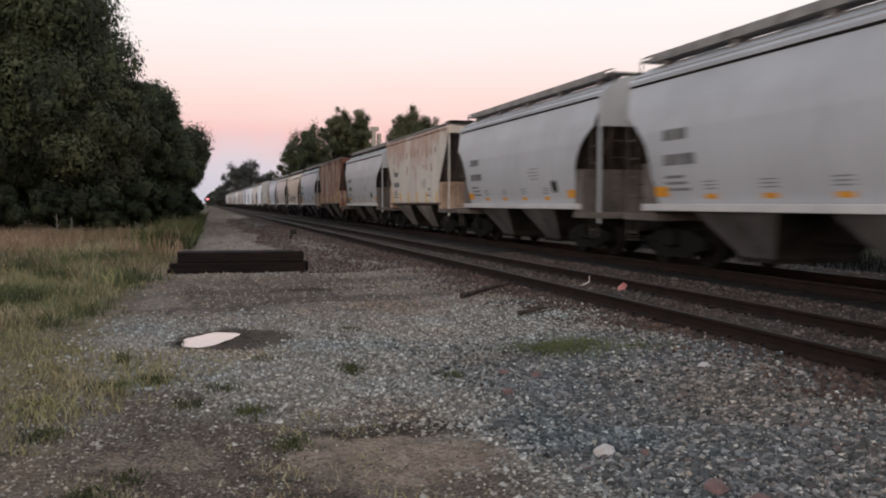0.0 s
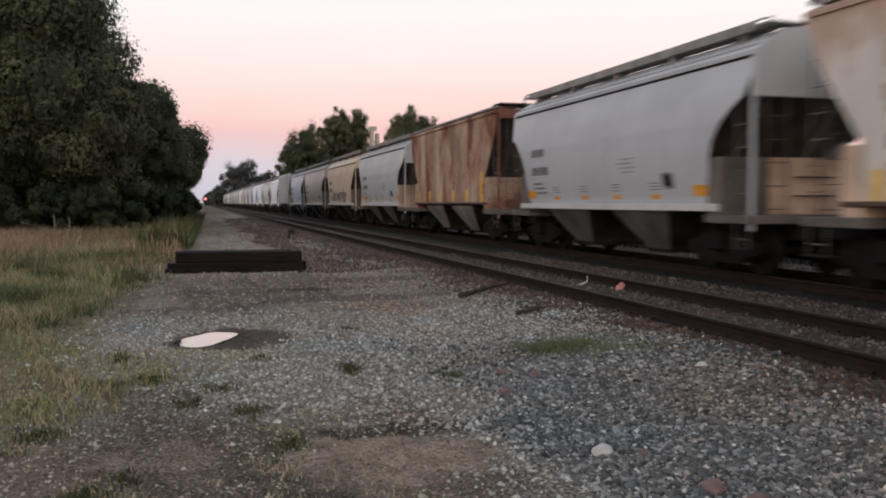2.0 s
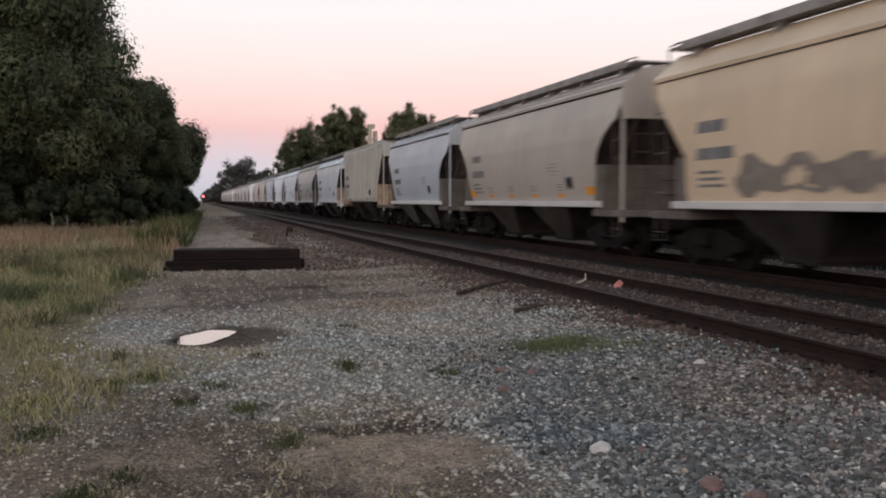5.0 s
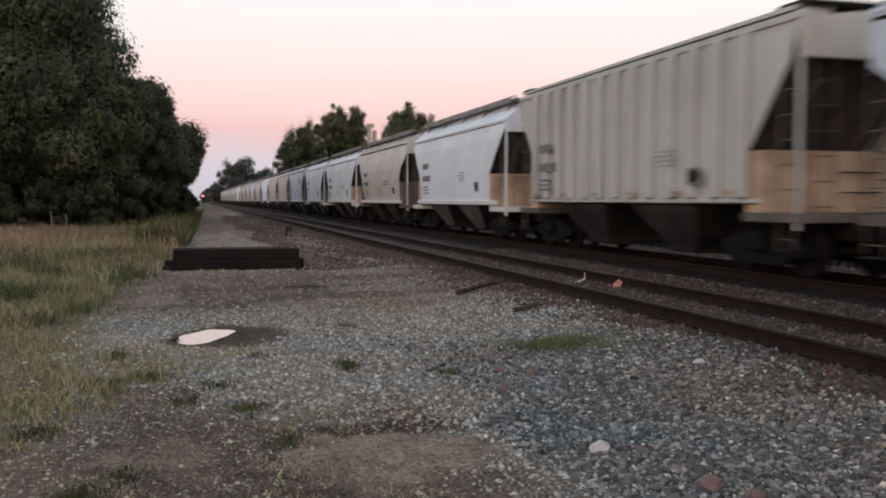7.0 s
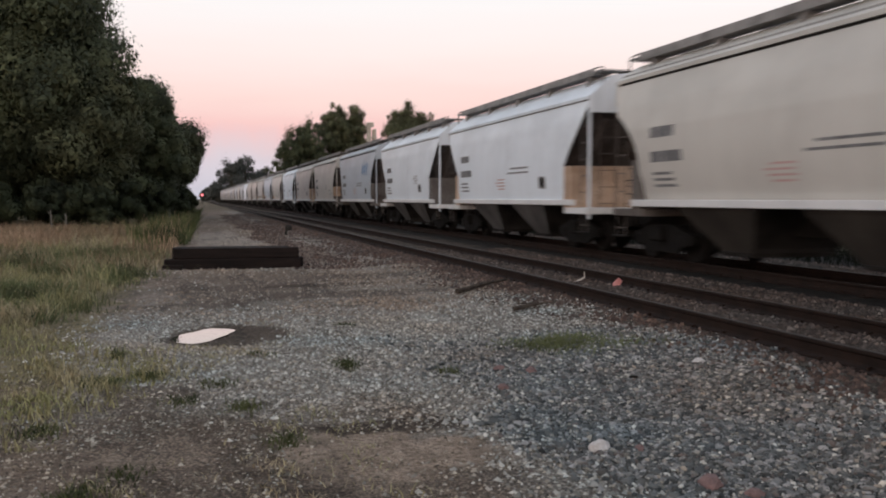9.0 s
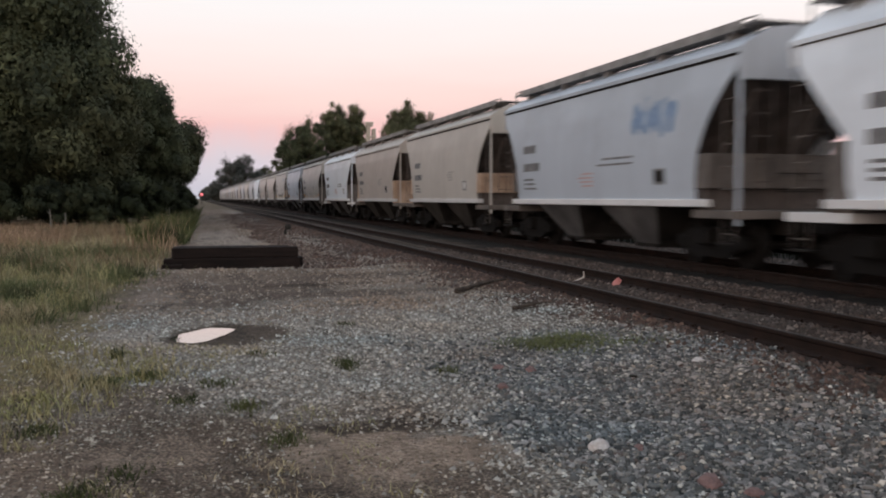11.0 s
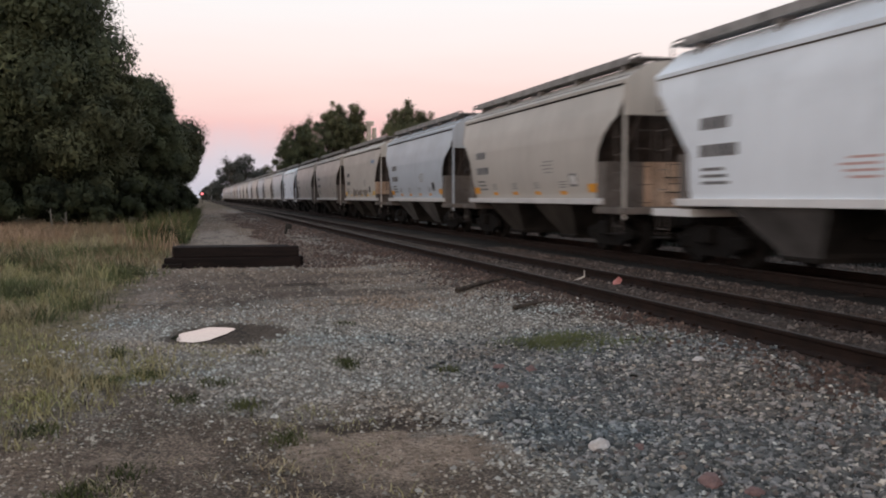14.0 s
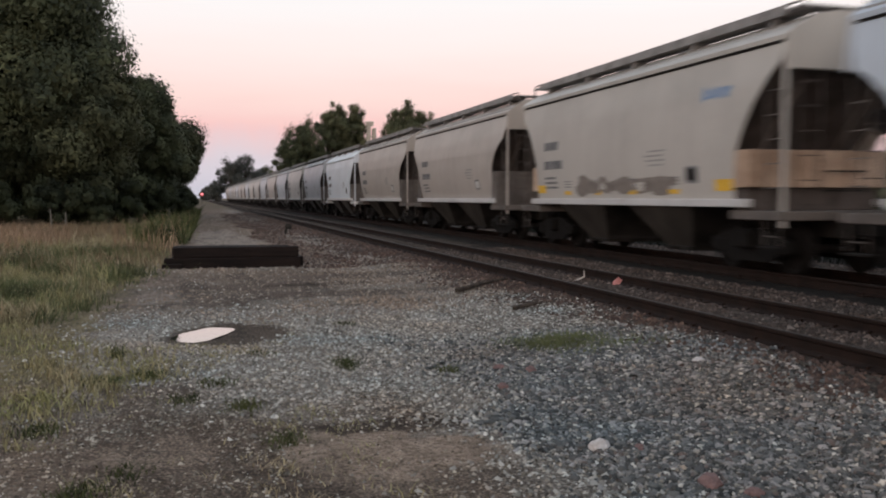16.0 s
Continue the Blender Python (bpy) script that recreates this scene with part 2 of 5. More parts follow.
M_RUSTSTAIN = grained("brown_rust_stain", (0.24, 0.15, 0.105), (0.56, 0.46, 0.37), 3, 0.85, 0, 0.1, (1, 1, 0.4))


def ground_zone(k):
    """Colour of the bare ground at each place of the plan."""
    x, y, _ = k.axes()
    wob = k.math("SUBTRACT", k.noise(0.55, 4), 0.5)
    wob2 = k.math("SUBTRACT", k.noise(1.7, 4), 0.5)
    xw = k.math("ADD", k.math("ADD", x, k.math("MULTIPLY", wob, 2.6)), k.math("MULTIPLY", wob2, 0.9))
    yw = k.math("ADD", k.math("ADD", y, k.math("MULTIPLY", wob2, 3.0)), k.math("MULTIPLY", wob, 3.0))
    return x, y, xw, yw


def step(k, v, a, b):
    nd = k.n.new("ShaderNodeMapRange")
    nd.interpolation_type = "SMOOTHSTEP"
    k.put(nd.inputs[0], v)
    nd.inputs[1].default_value, nd.inputs[2].default_value = a, b
    return nd.outputs[0]


def spot(k, cx, cy, rx, ry, wobble=0.35):
    """1 inside an uneven oval, 0 outside."""
    x, y, _ = k.axes()
    dx = k.math("DIVIDE", k.math("SUBTRACT", x, cx), rx)
    dy = k.math("DIVIDE", k.math("SUBTRACT", y, cy), ry)
    d = k.math("SQRT", k.math("ADD", k.math("MULTIPLY", dx, dx), k.math("MULTIPLY", dy, dy)))
    d = k.math("ADD", d, k.math("MULTIPLY", k.math("SUBTRACT", k.noise(2.2, 6), 0.5), wobble * 4))
    nd = k.n.new("ShaderNodeMapRange")
    nd.interpolation_type = "SMOOTHSTEP"
    k.put(nd.inputs[0], d)
    nd.inputs[1].default_value, nd.inputs[2].default_value = 1.15, 0.75
    return nd.outputs[0]


# bare sandy places: centre and half-widths
SANDS = [(0.80, 5.75, 0.24, 0.55), (0.86, 5.12, 0.42, 0.30), (1.50, 5.62, 0.52, 0.36), (1.12, 6.0, 0.34, 0.16), (-0.28, 5.94, 0.45, 0.5)]


def ground_material():
    k = Net("gravelly_ground")
    x, y, xw, yw = ground_zone(k)
    fine, mid = k.noise(38, 4), k.noise(3.2, 5)
    vor = k.voronoi(42)
    joint = k.ramp(vor.outputs["Distance"], [(0.30, 0.0), (0.62, 1.0)])
    dirt = k.mix(mid, (0.13, 0.102, 0.085), (0.38, 0.305, 0.255))
    gravel = k.mix(vor.outputs["Color"], (0.20, 0.19, 0.183), (0.66, 0.635, 0.61))
    teal = k.mix(vor.outputs["Color"], (0.045, 0.05, 0.05), (0.17, 0.19, 0.19))
    brown = k.mix(vor.outputs["Color"], (0.05, 0.041, 0.036), (0.13, 0.108, 0.095))
    green = k.mix(mid, (0.16, 0.145, 0.085), (0.34, 0.30, 0.19))
    sand = k.mix(mid, (0.30, 0.242, 0.205), (0.50, 0.415, 0.35))
    far = k.mix(k.noise(0.02, 4), (0.045, 0.05, 0.024), (0.10, 0.10, 0.05))
    col = k.mix(step(k, xw, -1.9, -0.7), dirt, gravel)
    col = k.mix(k.math("MULTIPLY", step(k, xw, 2.0, 3.2), step(k, yw, 9.0, 7.0)), col, teal)
    col = k.mix(step(k, xw, 4.0, 5.4), col, brown)
    col = k.mix(k.math("MULTIPLY", step(k, yw, 13, 19), step(k, xw, 4.5, 3.2)), col, k.mix(mid, (0.20, 0.160, 0.139), (0.38, 0.312, 0.272)))
    near = k.math("MULTIPLY", step(k, k.math("ADD", yw, k.math("MULTIPLY", k.math("SUBTRACT", k.math("MINIMUM", x, 0.9), 0.9), 0.7)), 7.2, 5.9), step(k, xw, 2.3, 1.2))
    col = k.mix(near, col, dirt)
    meadow = k.math("MULTIPLY", step(k, k.math("ADD", x, k.math("MULTIPLY", k.math("SUBTRACT", k.noise(1.7, 4), 0.5), 1.4)), -0.9, -1.5), step(k, yw, 6.5, 8.6))
    col = k.mix(meadow, col, green)
    col = k.mix(spot(k, 1.32, 6.28, 0.72, 0.24, 0.3), col, k.mix(mid, (0.06, 0.045, 0.038), (0.14, 0.108, 0.09)))
    for cx, cy, rx, ry in SANDS:
        col = k.mix(spot(k, cx, cy, rx, ry, 0.5), col, sand)
    col = k.mix(spot(k, 1.30, 37.80, 1.4, 12, 0.5), col, k.mix(k.noise(1.1, 4, k.coord((1, 0.25, 1))), (0.29, 0.255, 0.236), (0.56, 0.505, 0.47)))
    col = k.mix(spot(k, 0.38, 11.1, 0.80, 0.98, 0.16), col, k.mix(mid, (0.14, 0.116, 0.10), (0.235, 0.196, 0.168)))
    col = k.mix(k.math("MULTIPLY", spot(k, -0.18, 11.05, 0.38, 0.42, 0.3), 0.35), col, k.mix(mid, (0.06, 0.053, 0.049), (0.115, 0.104, 0.097)))
    bare = k.mix(mid, (0.15, 0.119, 0.102), (0.31, 0.25, 0.215))
    for cx, cy, rx, ry in ((2.6, 15.2, 1.9, 0.55), (1.2, 16.9, 1.6, 0.7), (3.2, 18.6, 1.6, 0.9), (0.1, 14.3, 0.9, 0.5), (0.9, 15.6, 1.3, 1.2), (2.2, 17.6, 1.4, 1.1), (-0.4, 7.9, 0.5, 0.35), (0.4, 4.9, 0.45, 0.3), (1.6, 23.5, 1.8, 1.3), (2.9, 27, 1.2, 5), (0.6, 50, 0.9, 5), (2.6, 46, 0.9, 9)):
        col = k.mix(k.math("MULTIPLY", spot(k, cx, cy, rx, ry, 0.4), 0.75), col, bare)
    litter = k.mix(k.noise(9, 5), (0.035, 0.027, 0.021), (0.15, 0.118, 0.094))
    for cx, cy, rx, ry in ((1.7, 13.55, 1.15, 0.22), (3.0, 13.9, 0.8, 0.16), (2.4, 17.0, 1.3, 0.35)):
        col = k.mix(k.math("MULTIPLY", spot(k, cx, cy, rx, ry, 0.45), 0.7), col, litter)
    col = k.mix(step(k, x, 17, 20), col, far)
    col = k.mix(step(k, y, 90, 160), col, k.mix(0.5, far, dirt))
    mottle = k.noise(4.5, 7, None, 0.7)
    col = k.mix(k.ramp(mottle, [(0.36, 0.5), (0.50, 0.0)]), col, k.mix(0.55, col, (0.02, 0.018, 0.016)))
    col = k.mix(k.math("MULTIPLY", k.ramp(mottle, [(0.52, 0.0), (0.66, 1.0)]), 0.3), col, (0.42, 0.39, 0.36))
    streaks = k.noise(1.5, 6, k.coord((1, 0.22, 1)), 0.7)
    col = k.mix(k.ramp(streaks, [(0.36, 0.8), (0.52, 0.0)]), col, k.mix(0.6, col, (0.01, 0.009, 0.008)))
    col = k.mix(k.math("MULTIPLY", k.ramp(streaks, [(0.55, 0.0), (0.75, 1.0)]), 0.35), col, (0.30, 0.275, 0.25))
    col = k.mix(k.ramp(fine, [(0.3, 0.0), (0.7, 1.0)]), k.mix(0.35, col, (0, 0, 0)), col)
    grit = k.noise(24, 6, None, 0.75)
    col = k.mix(k.ramp(grit, [(0.40, 0.7), (0.50, 0.0)]), col, k.mix(0.7, col, (0.012, 0.010, 0.008)))
    col = k.mix(k.math("MULTIPLY", k.ramp(grit, [(0.56, 0.0), (0.66, 1.0)]), 0.35), col, (0.46, 0.41, 0.36))
    col = k.mix(1.0, col, (1.06, 0.97, 0.87), "MULTIPLY")
    # oily ballast under and beyond the train, its shade also put into the colour
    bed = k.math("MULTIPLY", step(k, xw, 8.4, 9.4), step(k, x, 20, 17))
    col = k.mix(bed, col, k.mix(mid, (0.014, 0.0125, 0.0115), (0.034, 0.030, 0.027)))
    stony = k.math("MULTIPLY", step(k, xw, -1.4, -0.4), k.math("SUBTRACT", 1.0, spot(k, 1.25, 5.60, 0.85, 0.60, 0.45)))
    col = k.mix(k.math("MULTIPLY", k.math("MULTIPLY", joint, k.math("MULTIPLY", stony, step(k, y, 26, 15))), 0.75), col, k.mix(0.75, col, (0.012, 0.011, 0.01)))
    k.bump(k.math("SUBTRACT", fine, vor.outputs["Distance"]), 0.8, 0.03)
    return k.done(col, 0.95, 0, 0.15)


def stone_material(name, cols, rough=0.85):
    k = Net(name)
    isl = k.island()
    n = len(cols)
    base = k.ramp(isl, [(i / max(1, n - 1), c) for i, c in enumerate(cols)])
    tint = k.noise(0.55, 4)
    base = k.mix(k.math("MULTIPLY", k.ramp(tint, [(0.52, 0.0), (0.66, 1.0)]), 0.55), base, k.mix(1.0, base, (0.80, 1.0, 1.12), "MULTIPLY"))
    base = k.mix(k.math("MULTIPLY", k.ramp(tint, [(0.36, 1.0), (0.48, 0.0)]), 0.7), base, k.mix(1.0, base, (1.03, 0.90, 0.80), "MULTIPLY"))
    col = k.mix(k.math("MULTIPLY", k.noise(70, 3), 0.5), base, k.mix(0.5, base, (0.02, 0.02, 0.02)))
    k.bump(k.noise(120, 3), 0.4, 0.004)
    return k.done(col, rough, 0, 0.25)


def lamp_material():
    k = Net("lit_red_signal_lamp")
    k.bsdf.inputs["Emission Color"].default_value = (1.0, 0.22, 0.24, 1)
    k.bsdf.inputs["Emission Strength"].default_value = 2.6
    return k.done((0.4, 0.03, 0.03), 0.3)


M_REDLAMP = lamp_material()
M_GROUND = ground_material()
M_BLUESTONE = stone_material("blue_grey_crushed_stone", [(0.0267, 0.0276, 0.0279), (0.1536, 0.1541, 0.1471), (0.0451, 0.0474, 0.0474), (0.2438, 0.2401, 0.2309), (0.0718, 0.0721, 0.0698), (0.4242, 0.3952, 0.3752), (0.0542, 0.0573, 0.0512), (0.1803, 0.1433, 0.1285)])
M_GREYSTONE = stone_material("light_grey_crushed_stone", [(0.105, 0.0965, 0.0842), (0.4305, 0.3943, 0.3456), (0.168, 0.1526, 0.1328), (0.651, 0.6212, 0.5584), (0.252, 0.2184, 0.1814), (0.798, 0.7441, 0.6556), (0.1995, 0.194, 0.1685), (0.441, 0.3699, 0.297)])
M_BROWNSTONE = stone_material("brown_track_ballast", [(0.0547, 0.034, 0.0257), (0.102, 0.0634, 0.0495), (0.0576, 0.0359, 0.0287), (0.1633, 0.105, 0.0795), (0.0746, 0.0474, 0.0366), (0.0473, 0.0269, 0.0189), (0.1227, 0.073, 0.0544), (0.2446, 0.164, 0.1277)])
M_PEBBLE = stone_material("mixed_pebbles", [(0.052, 0.040, 0.029), (0.206, 0.162, 0.117), (0.077, 0.059, 0.043), (0.602, 0.521, 0.421), (0.129, 0.099, 0.072), (0.310, 0.257, 0.197), (0.069, 0.054, 0.040), (0.550, 0.490, 0.414)])
M_FARGRAVEL = stone_material("dusty_brown_gravel", [(0.12, 0.0888, 0.0672), (0.288, 0.2232, 0.1716), (0.18, 0.1356, 0.1044), (0.528, 0.4404, 0.354), (0.228, 0.1728, 0.1344), (0.384, 0.312, 0.2484), (0.144, 0.1068, 0.0816), (0.456, 0.3852, 0.3192)])
M_OILYSTONE = stone_material("oily_dark_ballast", [(0.0428, 0.0296, 0.0244), (0.0907, 0.0641, 0.0512), (0.0542, 0.037, 0.0305), (0.1613, 0.1183, 0.0962), (0.0643, 0.0456, 0.0378), (0.0378, 0.0246, 0.0183), (0.1071, 0.0727, 0.0572), (0.2785, 0.2144, 0.1754)])
M_REDSTONE = grained("reddish_stone", (0.13, 0.085, 0.08), (0.25, 0.16, 0.15), 9, 0.85)
M_PALESTONE = grained("pale_stone", (0.42, 0.39, 0.37), (0.62, 0.58, 0.56), 9, 0.85)


def water_material():
    k = Net("still_puddle_water")
    k.bsdf.inputs["IOR"].default_value = 1.33
    k.bump(k.noise(3, 2), 0.02, 0.01)
    k.bsdf.inputs["Coat Weight"].default_value, k.bsdf.inputs["Coat Roughness"].default_value = 1.0, 0.02
    return k.done((0.05, 0.045, 0.04), 0.03, 0.0, 0.5)


M_WATER = water_material()

PAINTS = {
    "grey": paint("pale_grey_paint", (0.46, 0.478, 0.505), 0.04, 0.16),
    "bluegrey": paint("blue_grey_paint", (0.45, 0.50, 0.56), 0.03, 0.15),
    "white": paint("white_paint", (0.735, 0.79, 0.845), 0.02, 0.12),
    "beige": paint("beige_grey_paint", (0.47, 0.445, 0.41), 0.05, 0.20),
    "cream": paint("chalky_cream_paint", (0.57, 0.55, 0.51), 0.04, 0.18),
    "taupe": paint("taupe_paint", (0.43, 0.39, 0.355), 0.06, 0.22),
    "tan": paint("tan_paint", (0.60, 0.475, 0.34), 0.08, 0.28),
    "rust": rusted_panels("rusted_brown_paint"),
    "rustwhite": paint("rust_stained_white_paint", (0.64, 0.60, 0.545), 0.34, 0.4, (0.24, 0.135, 0.09), 0.17),
    "ribgrey": paint("warm_grey_paint", (0.49, 0.49, 0.465), 0.05, 0.25),
    "brownsill": paint("grimy_brown_sill", (0.16, 0.125, 0.10), 0.3, 0.4),
    "rustsill": paint("rusty_sill_paint", (0.075, 0.048, 0.038), 0.4, 0.4, (0.055, 0.027, 0.018)),
    "sill": paint("pale_sill_paint", (0.55, 0.545, 0.54), 0.10, 0.30),
    "whitesill": paint("white_sill_paint", (0.68, 0.68, 0.68), 0.06, 0.25),
}

# the end plates carry the same paint under thick brown grime
ENDPAINTS = {
    key: paint("grimy_" + key + "_end_plate", tuple(c * 0.90 + g for c, g in zip(base, (0.06, 0.045, 0.03))), rust, 0.42)
    for key, base, rust in (("grey", (0.47, 0.485, 0.505), 0.14), ("bluegrey", (0.45, 0.50, 0.56), 0.12), ("white", (0.74, 0.79, 0.85), 0.08), ("beige", (0.50, 0.48, 0.445), 0.14), ("cream", (0.57, 0.55, 0.51), 0.10),
                            ("taupe", (0.43, 0.39, 0.355), 0.16), ("tan", (0.60, 0.475, 0.34), 0.14), ("rustwhite", (0.66, 0.575, 0.49), 0.35), ("ribgrey", (0.52, 0.51, 0.475), 0.10))}
ENDPAINTS["rust"] = PAINTS["rust"]


# ---- mesh helpers ----
class Shape:
    """Collects vertices and faces of one mesh."""

    def __init__(self):
        self.v, self.f = [], []

    def add(self, verts, faces):
        o = len(self.v)
        self.v += [tuple(p) for p in verts]
        self.f += [tuple(i + o for i in fc) for fc in faces]
        return self

    def box(self, x0, x1, y0, y1, z0, z1, c=0.0):
        """A box with its long edges chamfered by c."""
        x0, x1, y0, y1, z0, z1 = min(x0, x1), max(x0, x1), min(y0, y1), max(y0, y1), min(z0, z1), max(z0, z1)
        if c <= 0:
            vs = [(x, y, z) for x in (x0, x1) for y in (y0, y1) for z in (z0, z1)]
            return self.add(vs, [(0, 1, 3, 2), (4, 6, 7, 5), (0, 4, 5, 1), (2, 3, 7, 6), (0, 2, 6, 4), (1, 5, 7, 3)])
        vs = []
        for (i, j, k) in [(a, b, d) for a in (0, 1) for b in (0, 1) for d in (0, 1)]:
            x, y, z = (x0, x1)[i], (y0, y1)[j], (z0, z1)[k]
            sx, sy, sz = (c, -c)[i], (c, -c)[j], (c, -c)[k]
            vs += [(x, y + sy, z + sz), (x + sx, y, z + sz), (x + sx, y + sy, z)]
        bm = bmesh.new()
        for p in vs:
            bm.verts.new(p)
        hull = bmesh.ops.convex_hull(bm, input=bm.verts)
        bm.verts.index_update()
        bm.verts.ensure_lookup_table()
        self.add([p.co[:] for p in bm.verts], [tuple(q.index for q in fc.verts) for fc in bm.faces])
        bm.free()
        return self

    def bar(self, a, b, w, h=None, n=4):
        """A bar of square (n=4) or round section from a to b."""
        a, b = Vector(a), Vector(b)
        d = (b - a).normalized()
        up = Vector((0, 0, 1)) if abs(d.z) < 0.9 else Vector((0, 1, 0))
        s = d.cross(up).normalized()
        u = s.cross(d)
        h = w if h is None else h
        ring = [(math.cos(2 * math.pi * (i + 0.5) / n), math.sin(2 * math.pi * (i + 0.5) / n)) for i in range(n)]
        q = math.sqrt(2) / 2 if n == 4 else 0.5
        vs = [p + s * (cx * w * q) + u * (cy * h * q) for p in (a, b) for cx, cy in ring]
        fs = [(i, (i + 1) % n, n + (i + 1) % n, n + i) for i in range(n)] + [tuple(range(n - 1, -1, -1)), tuple(range(n, 2 * n))]
        return self.add(vs, fs)

    def tube(self, pts, radii, n=7):
        """A tapered tube through points."""
        o = len(self.v)
        for i, p in enumerate(pts):
            p = Vector(p)
            d = (Vector(pts[min(i + 1, len(pts) - 1)]) - Vector(pts[max(i - 1, 0)])).normalized()
            s = d.cross(Vector((0.3, 1, 0.1))).normalized()
            u = s.cross(d)
            self.v += [tuple(p + (s * math.cos(a) + u * math.sin(a)) * radii[i]) for a in (2 * math.pi * j / n for j in range(n))]
        for i in range(len(pts) - 1):
            self.f += [(o + i * n + j, o + i * n + (j + 1) % n, o + (i + 1) * n + (j + 1) % n, o + (i + 1) * n + j) for j in range(n)]
        self.f += [tuple(o + j for j in range(n - 1, -1, -1)), tuple(o + (len(pts) - 1) * n + j for j in range(n))]
        return self

    def loft(self, rings, caps=True, closed=True):
        n, o = len(rings[0]), len(self.v)
        for r in rings:
            self.v += [tuple(p) for p in r]
        for i in range(len(rings) - 1):
            for j in range(n if closed else n - 1):
                a, b = o + i * n + j, o + i * n + (j + 1) % n
                self.f.append((a, b, b + n, a + n))
        if caps:
            self.f.append(tuple(range(o + n - 1, o - 1, -1)))
            self.f.append(tuple(range(o + (len(rings) - 1) * n, o + len(rings) * n)))
        return self

    def turned(self, prof, axis="x", n=20):
        """A body of revolution: prof is (along, radius) pairs."""
        rings = []
        for a, r in prof:
            ring = []
            for j in range(n):
                t = 2 * math.pi * j / n
                ring.append({"x": (a, r * math.cos(t), r * math.sin(t)), "y": (r * math.sin(t), a, r * math.cos(t)),
                             "z": (r * math.cos(t), r * math.sin(t), a)}[axis])
            rings.append(ring)
        return self.loft(rings)

    def mesh(self, name, material, smooth=False):
        me = bpy.data.meshes.new(name)
        me.from_pydata(self.v, [], self.f)
        bm = bmesh.new()
        bm.from_mesh(me)
        bmesh.ops.recalc_face_normals(bm, faces=bm.faces)
        bm.to_mesh(me)
        bm.free()
        me.materials.append(material)
        if smooth:
            me.shade_smooth()
            me.set_sharp_from_angle(angle=radians(38))
        return me


def part(name, data, material, parent, label="", at=None, smooth=False):
    """Link a shape, or a mesh already made, as one mesh object under a thing or a part."""
    me = data.mesh(name, material, smooth) if isinstance(data, Shape) else data
    ob = new(name, me)
    ob.parent = parent
    if at is not None:
        ob.matrix_basis = at
    return tagged(ob, label) if label else ob


def raw_mesh(name, verts, faces, material, smooth=False):
    """A large mesh from numpy arrays; all faces have the same number of corners."""
    me = bpy.data.meshes.new(name)
    verts, faces = np.asarray(verts, np.float32), np.asarray(faces, np.int32)
    k = faces.shape[1]
    me.vertices.add(len(verts))
    me.vertices.foreach_set("co", verts.ravel())
    me.loops.add(faces.size)
    me.loops.foreach_set("vertex_index", faces.ravel())
    me.polygons.add(len(faces))
    me.polygons.foreach_set("loop_start", np.arange(0, faces.size, k, dtype=np.int32))
    me.update(calc_edges=True)
    me.materials.append(material)
    if smooth:
        me.shade_smooth()
    return me


rng = np.random.default_rng(7)


# ---- ground ----
TRACK_NEAR, TRACK_FAR, RAIL_Z = 6.60, 11.03, 0.30


def smooth01(t):
    t = np.clip(t, 0, 1)
    return t * t * (3 - 2 * t)


def waves(x, y):
    return (np.sin(x * 1.9 + 0.7 * np.sin(y * 1.3)) * np.cos(y * 1.6 + 0.5 * np.sin(x * 1.1)) * 0.5
            + np.sin(x * 4.3 + y * 2.9) * 0.25 + np.sin(x * 0.6 - y * 0.45) * 0.5)


def ground_z(x, y):
    x, y = np.asarray(x, float), np.asarray(y, float)
    bed = 0.115 * smooth01((x - 3.4) / 2.0) * (1 - smooth01((x - 13.6) / 2.0))
    far = smooth01((np.hypot(x, y) - 60) / 100)
    rough = 0.018 * waves(x, y) * (1 - smooth01((x - 3.6) / 1.4)) * (1 - far)
    dip = -0.05 * np.exp(-(((x - 0.13) / 0.62) ** 2 + ((y - 11.22) / 0.75) ** 2) * 1.2)
    flat = smooth01(2 - np.hypot((x - 0.13) / 0.8, (y - 11.22) / 1.0))
    return bed + rough * (1 - flat) + dip


def spaced(lo, mid0, mid1, hi, fine, steps):
    a = list(np.arange(mid0, mid1, fine)) + [mid1]
    r = [mid1 + (hi - mid1) * (i / steps) ** 2.6 for i in range(1, steps + 1)]
    left = [mid0 + (lo - mid0) * (i / steps) ** 2.6 for i in range(1, steps + 1)]
    return np.array(left[::-1] + a + r)


gx, gy = spaced(-2500, -6, 15, 2500, 0.14, 26), spaced(-400, 3, 26, 3500, 0.16, 34)
GX, GY = np.meshgrid(gx, gy, indexing="ij")
gv = np.stack([GX, GY, ground_z(GX, GY)], -1).reshape(-1, 3)
ii, jj = np.meshgrid(np.arange(len(gx) - 1), np.arange(len(gy) - 1), indexing="ij")
g0 = (ii * len(gy) + jj).ravel()
gf = np.stack([g0, g0 + len(gy), g0 + len(gy) + 1, g0 + 1], -1)
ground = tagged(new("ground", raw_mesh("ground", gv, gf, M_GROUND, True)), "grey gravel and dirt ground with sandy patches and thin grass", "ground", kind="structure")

# ---- puddle ----
pud = Shape()
pr = [(0.06 + 0.37 * math.cos(a) * (1 + 0.10 * math.sin(3 * a + 1) + 0.05 * math.sin(7 * a)),
       11.22 + 0.52 * math.sin(a) * (1 + 0.12 * math.sin(2 * a) + 0.05 * math.cos(5 * a)) + 0.30 * math.cos(a)) for a in (2 * math.pi * i / 40 for i in range(40))]
pud.add([(x, y, -0.022) for x, y in pr], [tuple(range(40))])
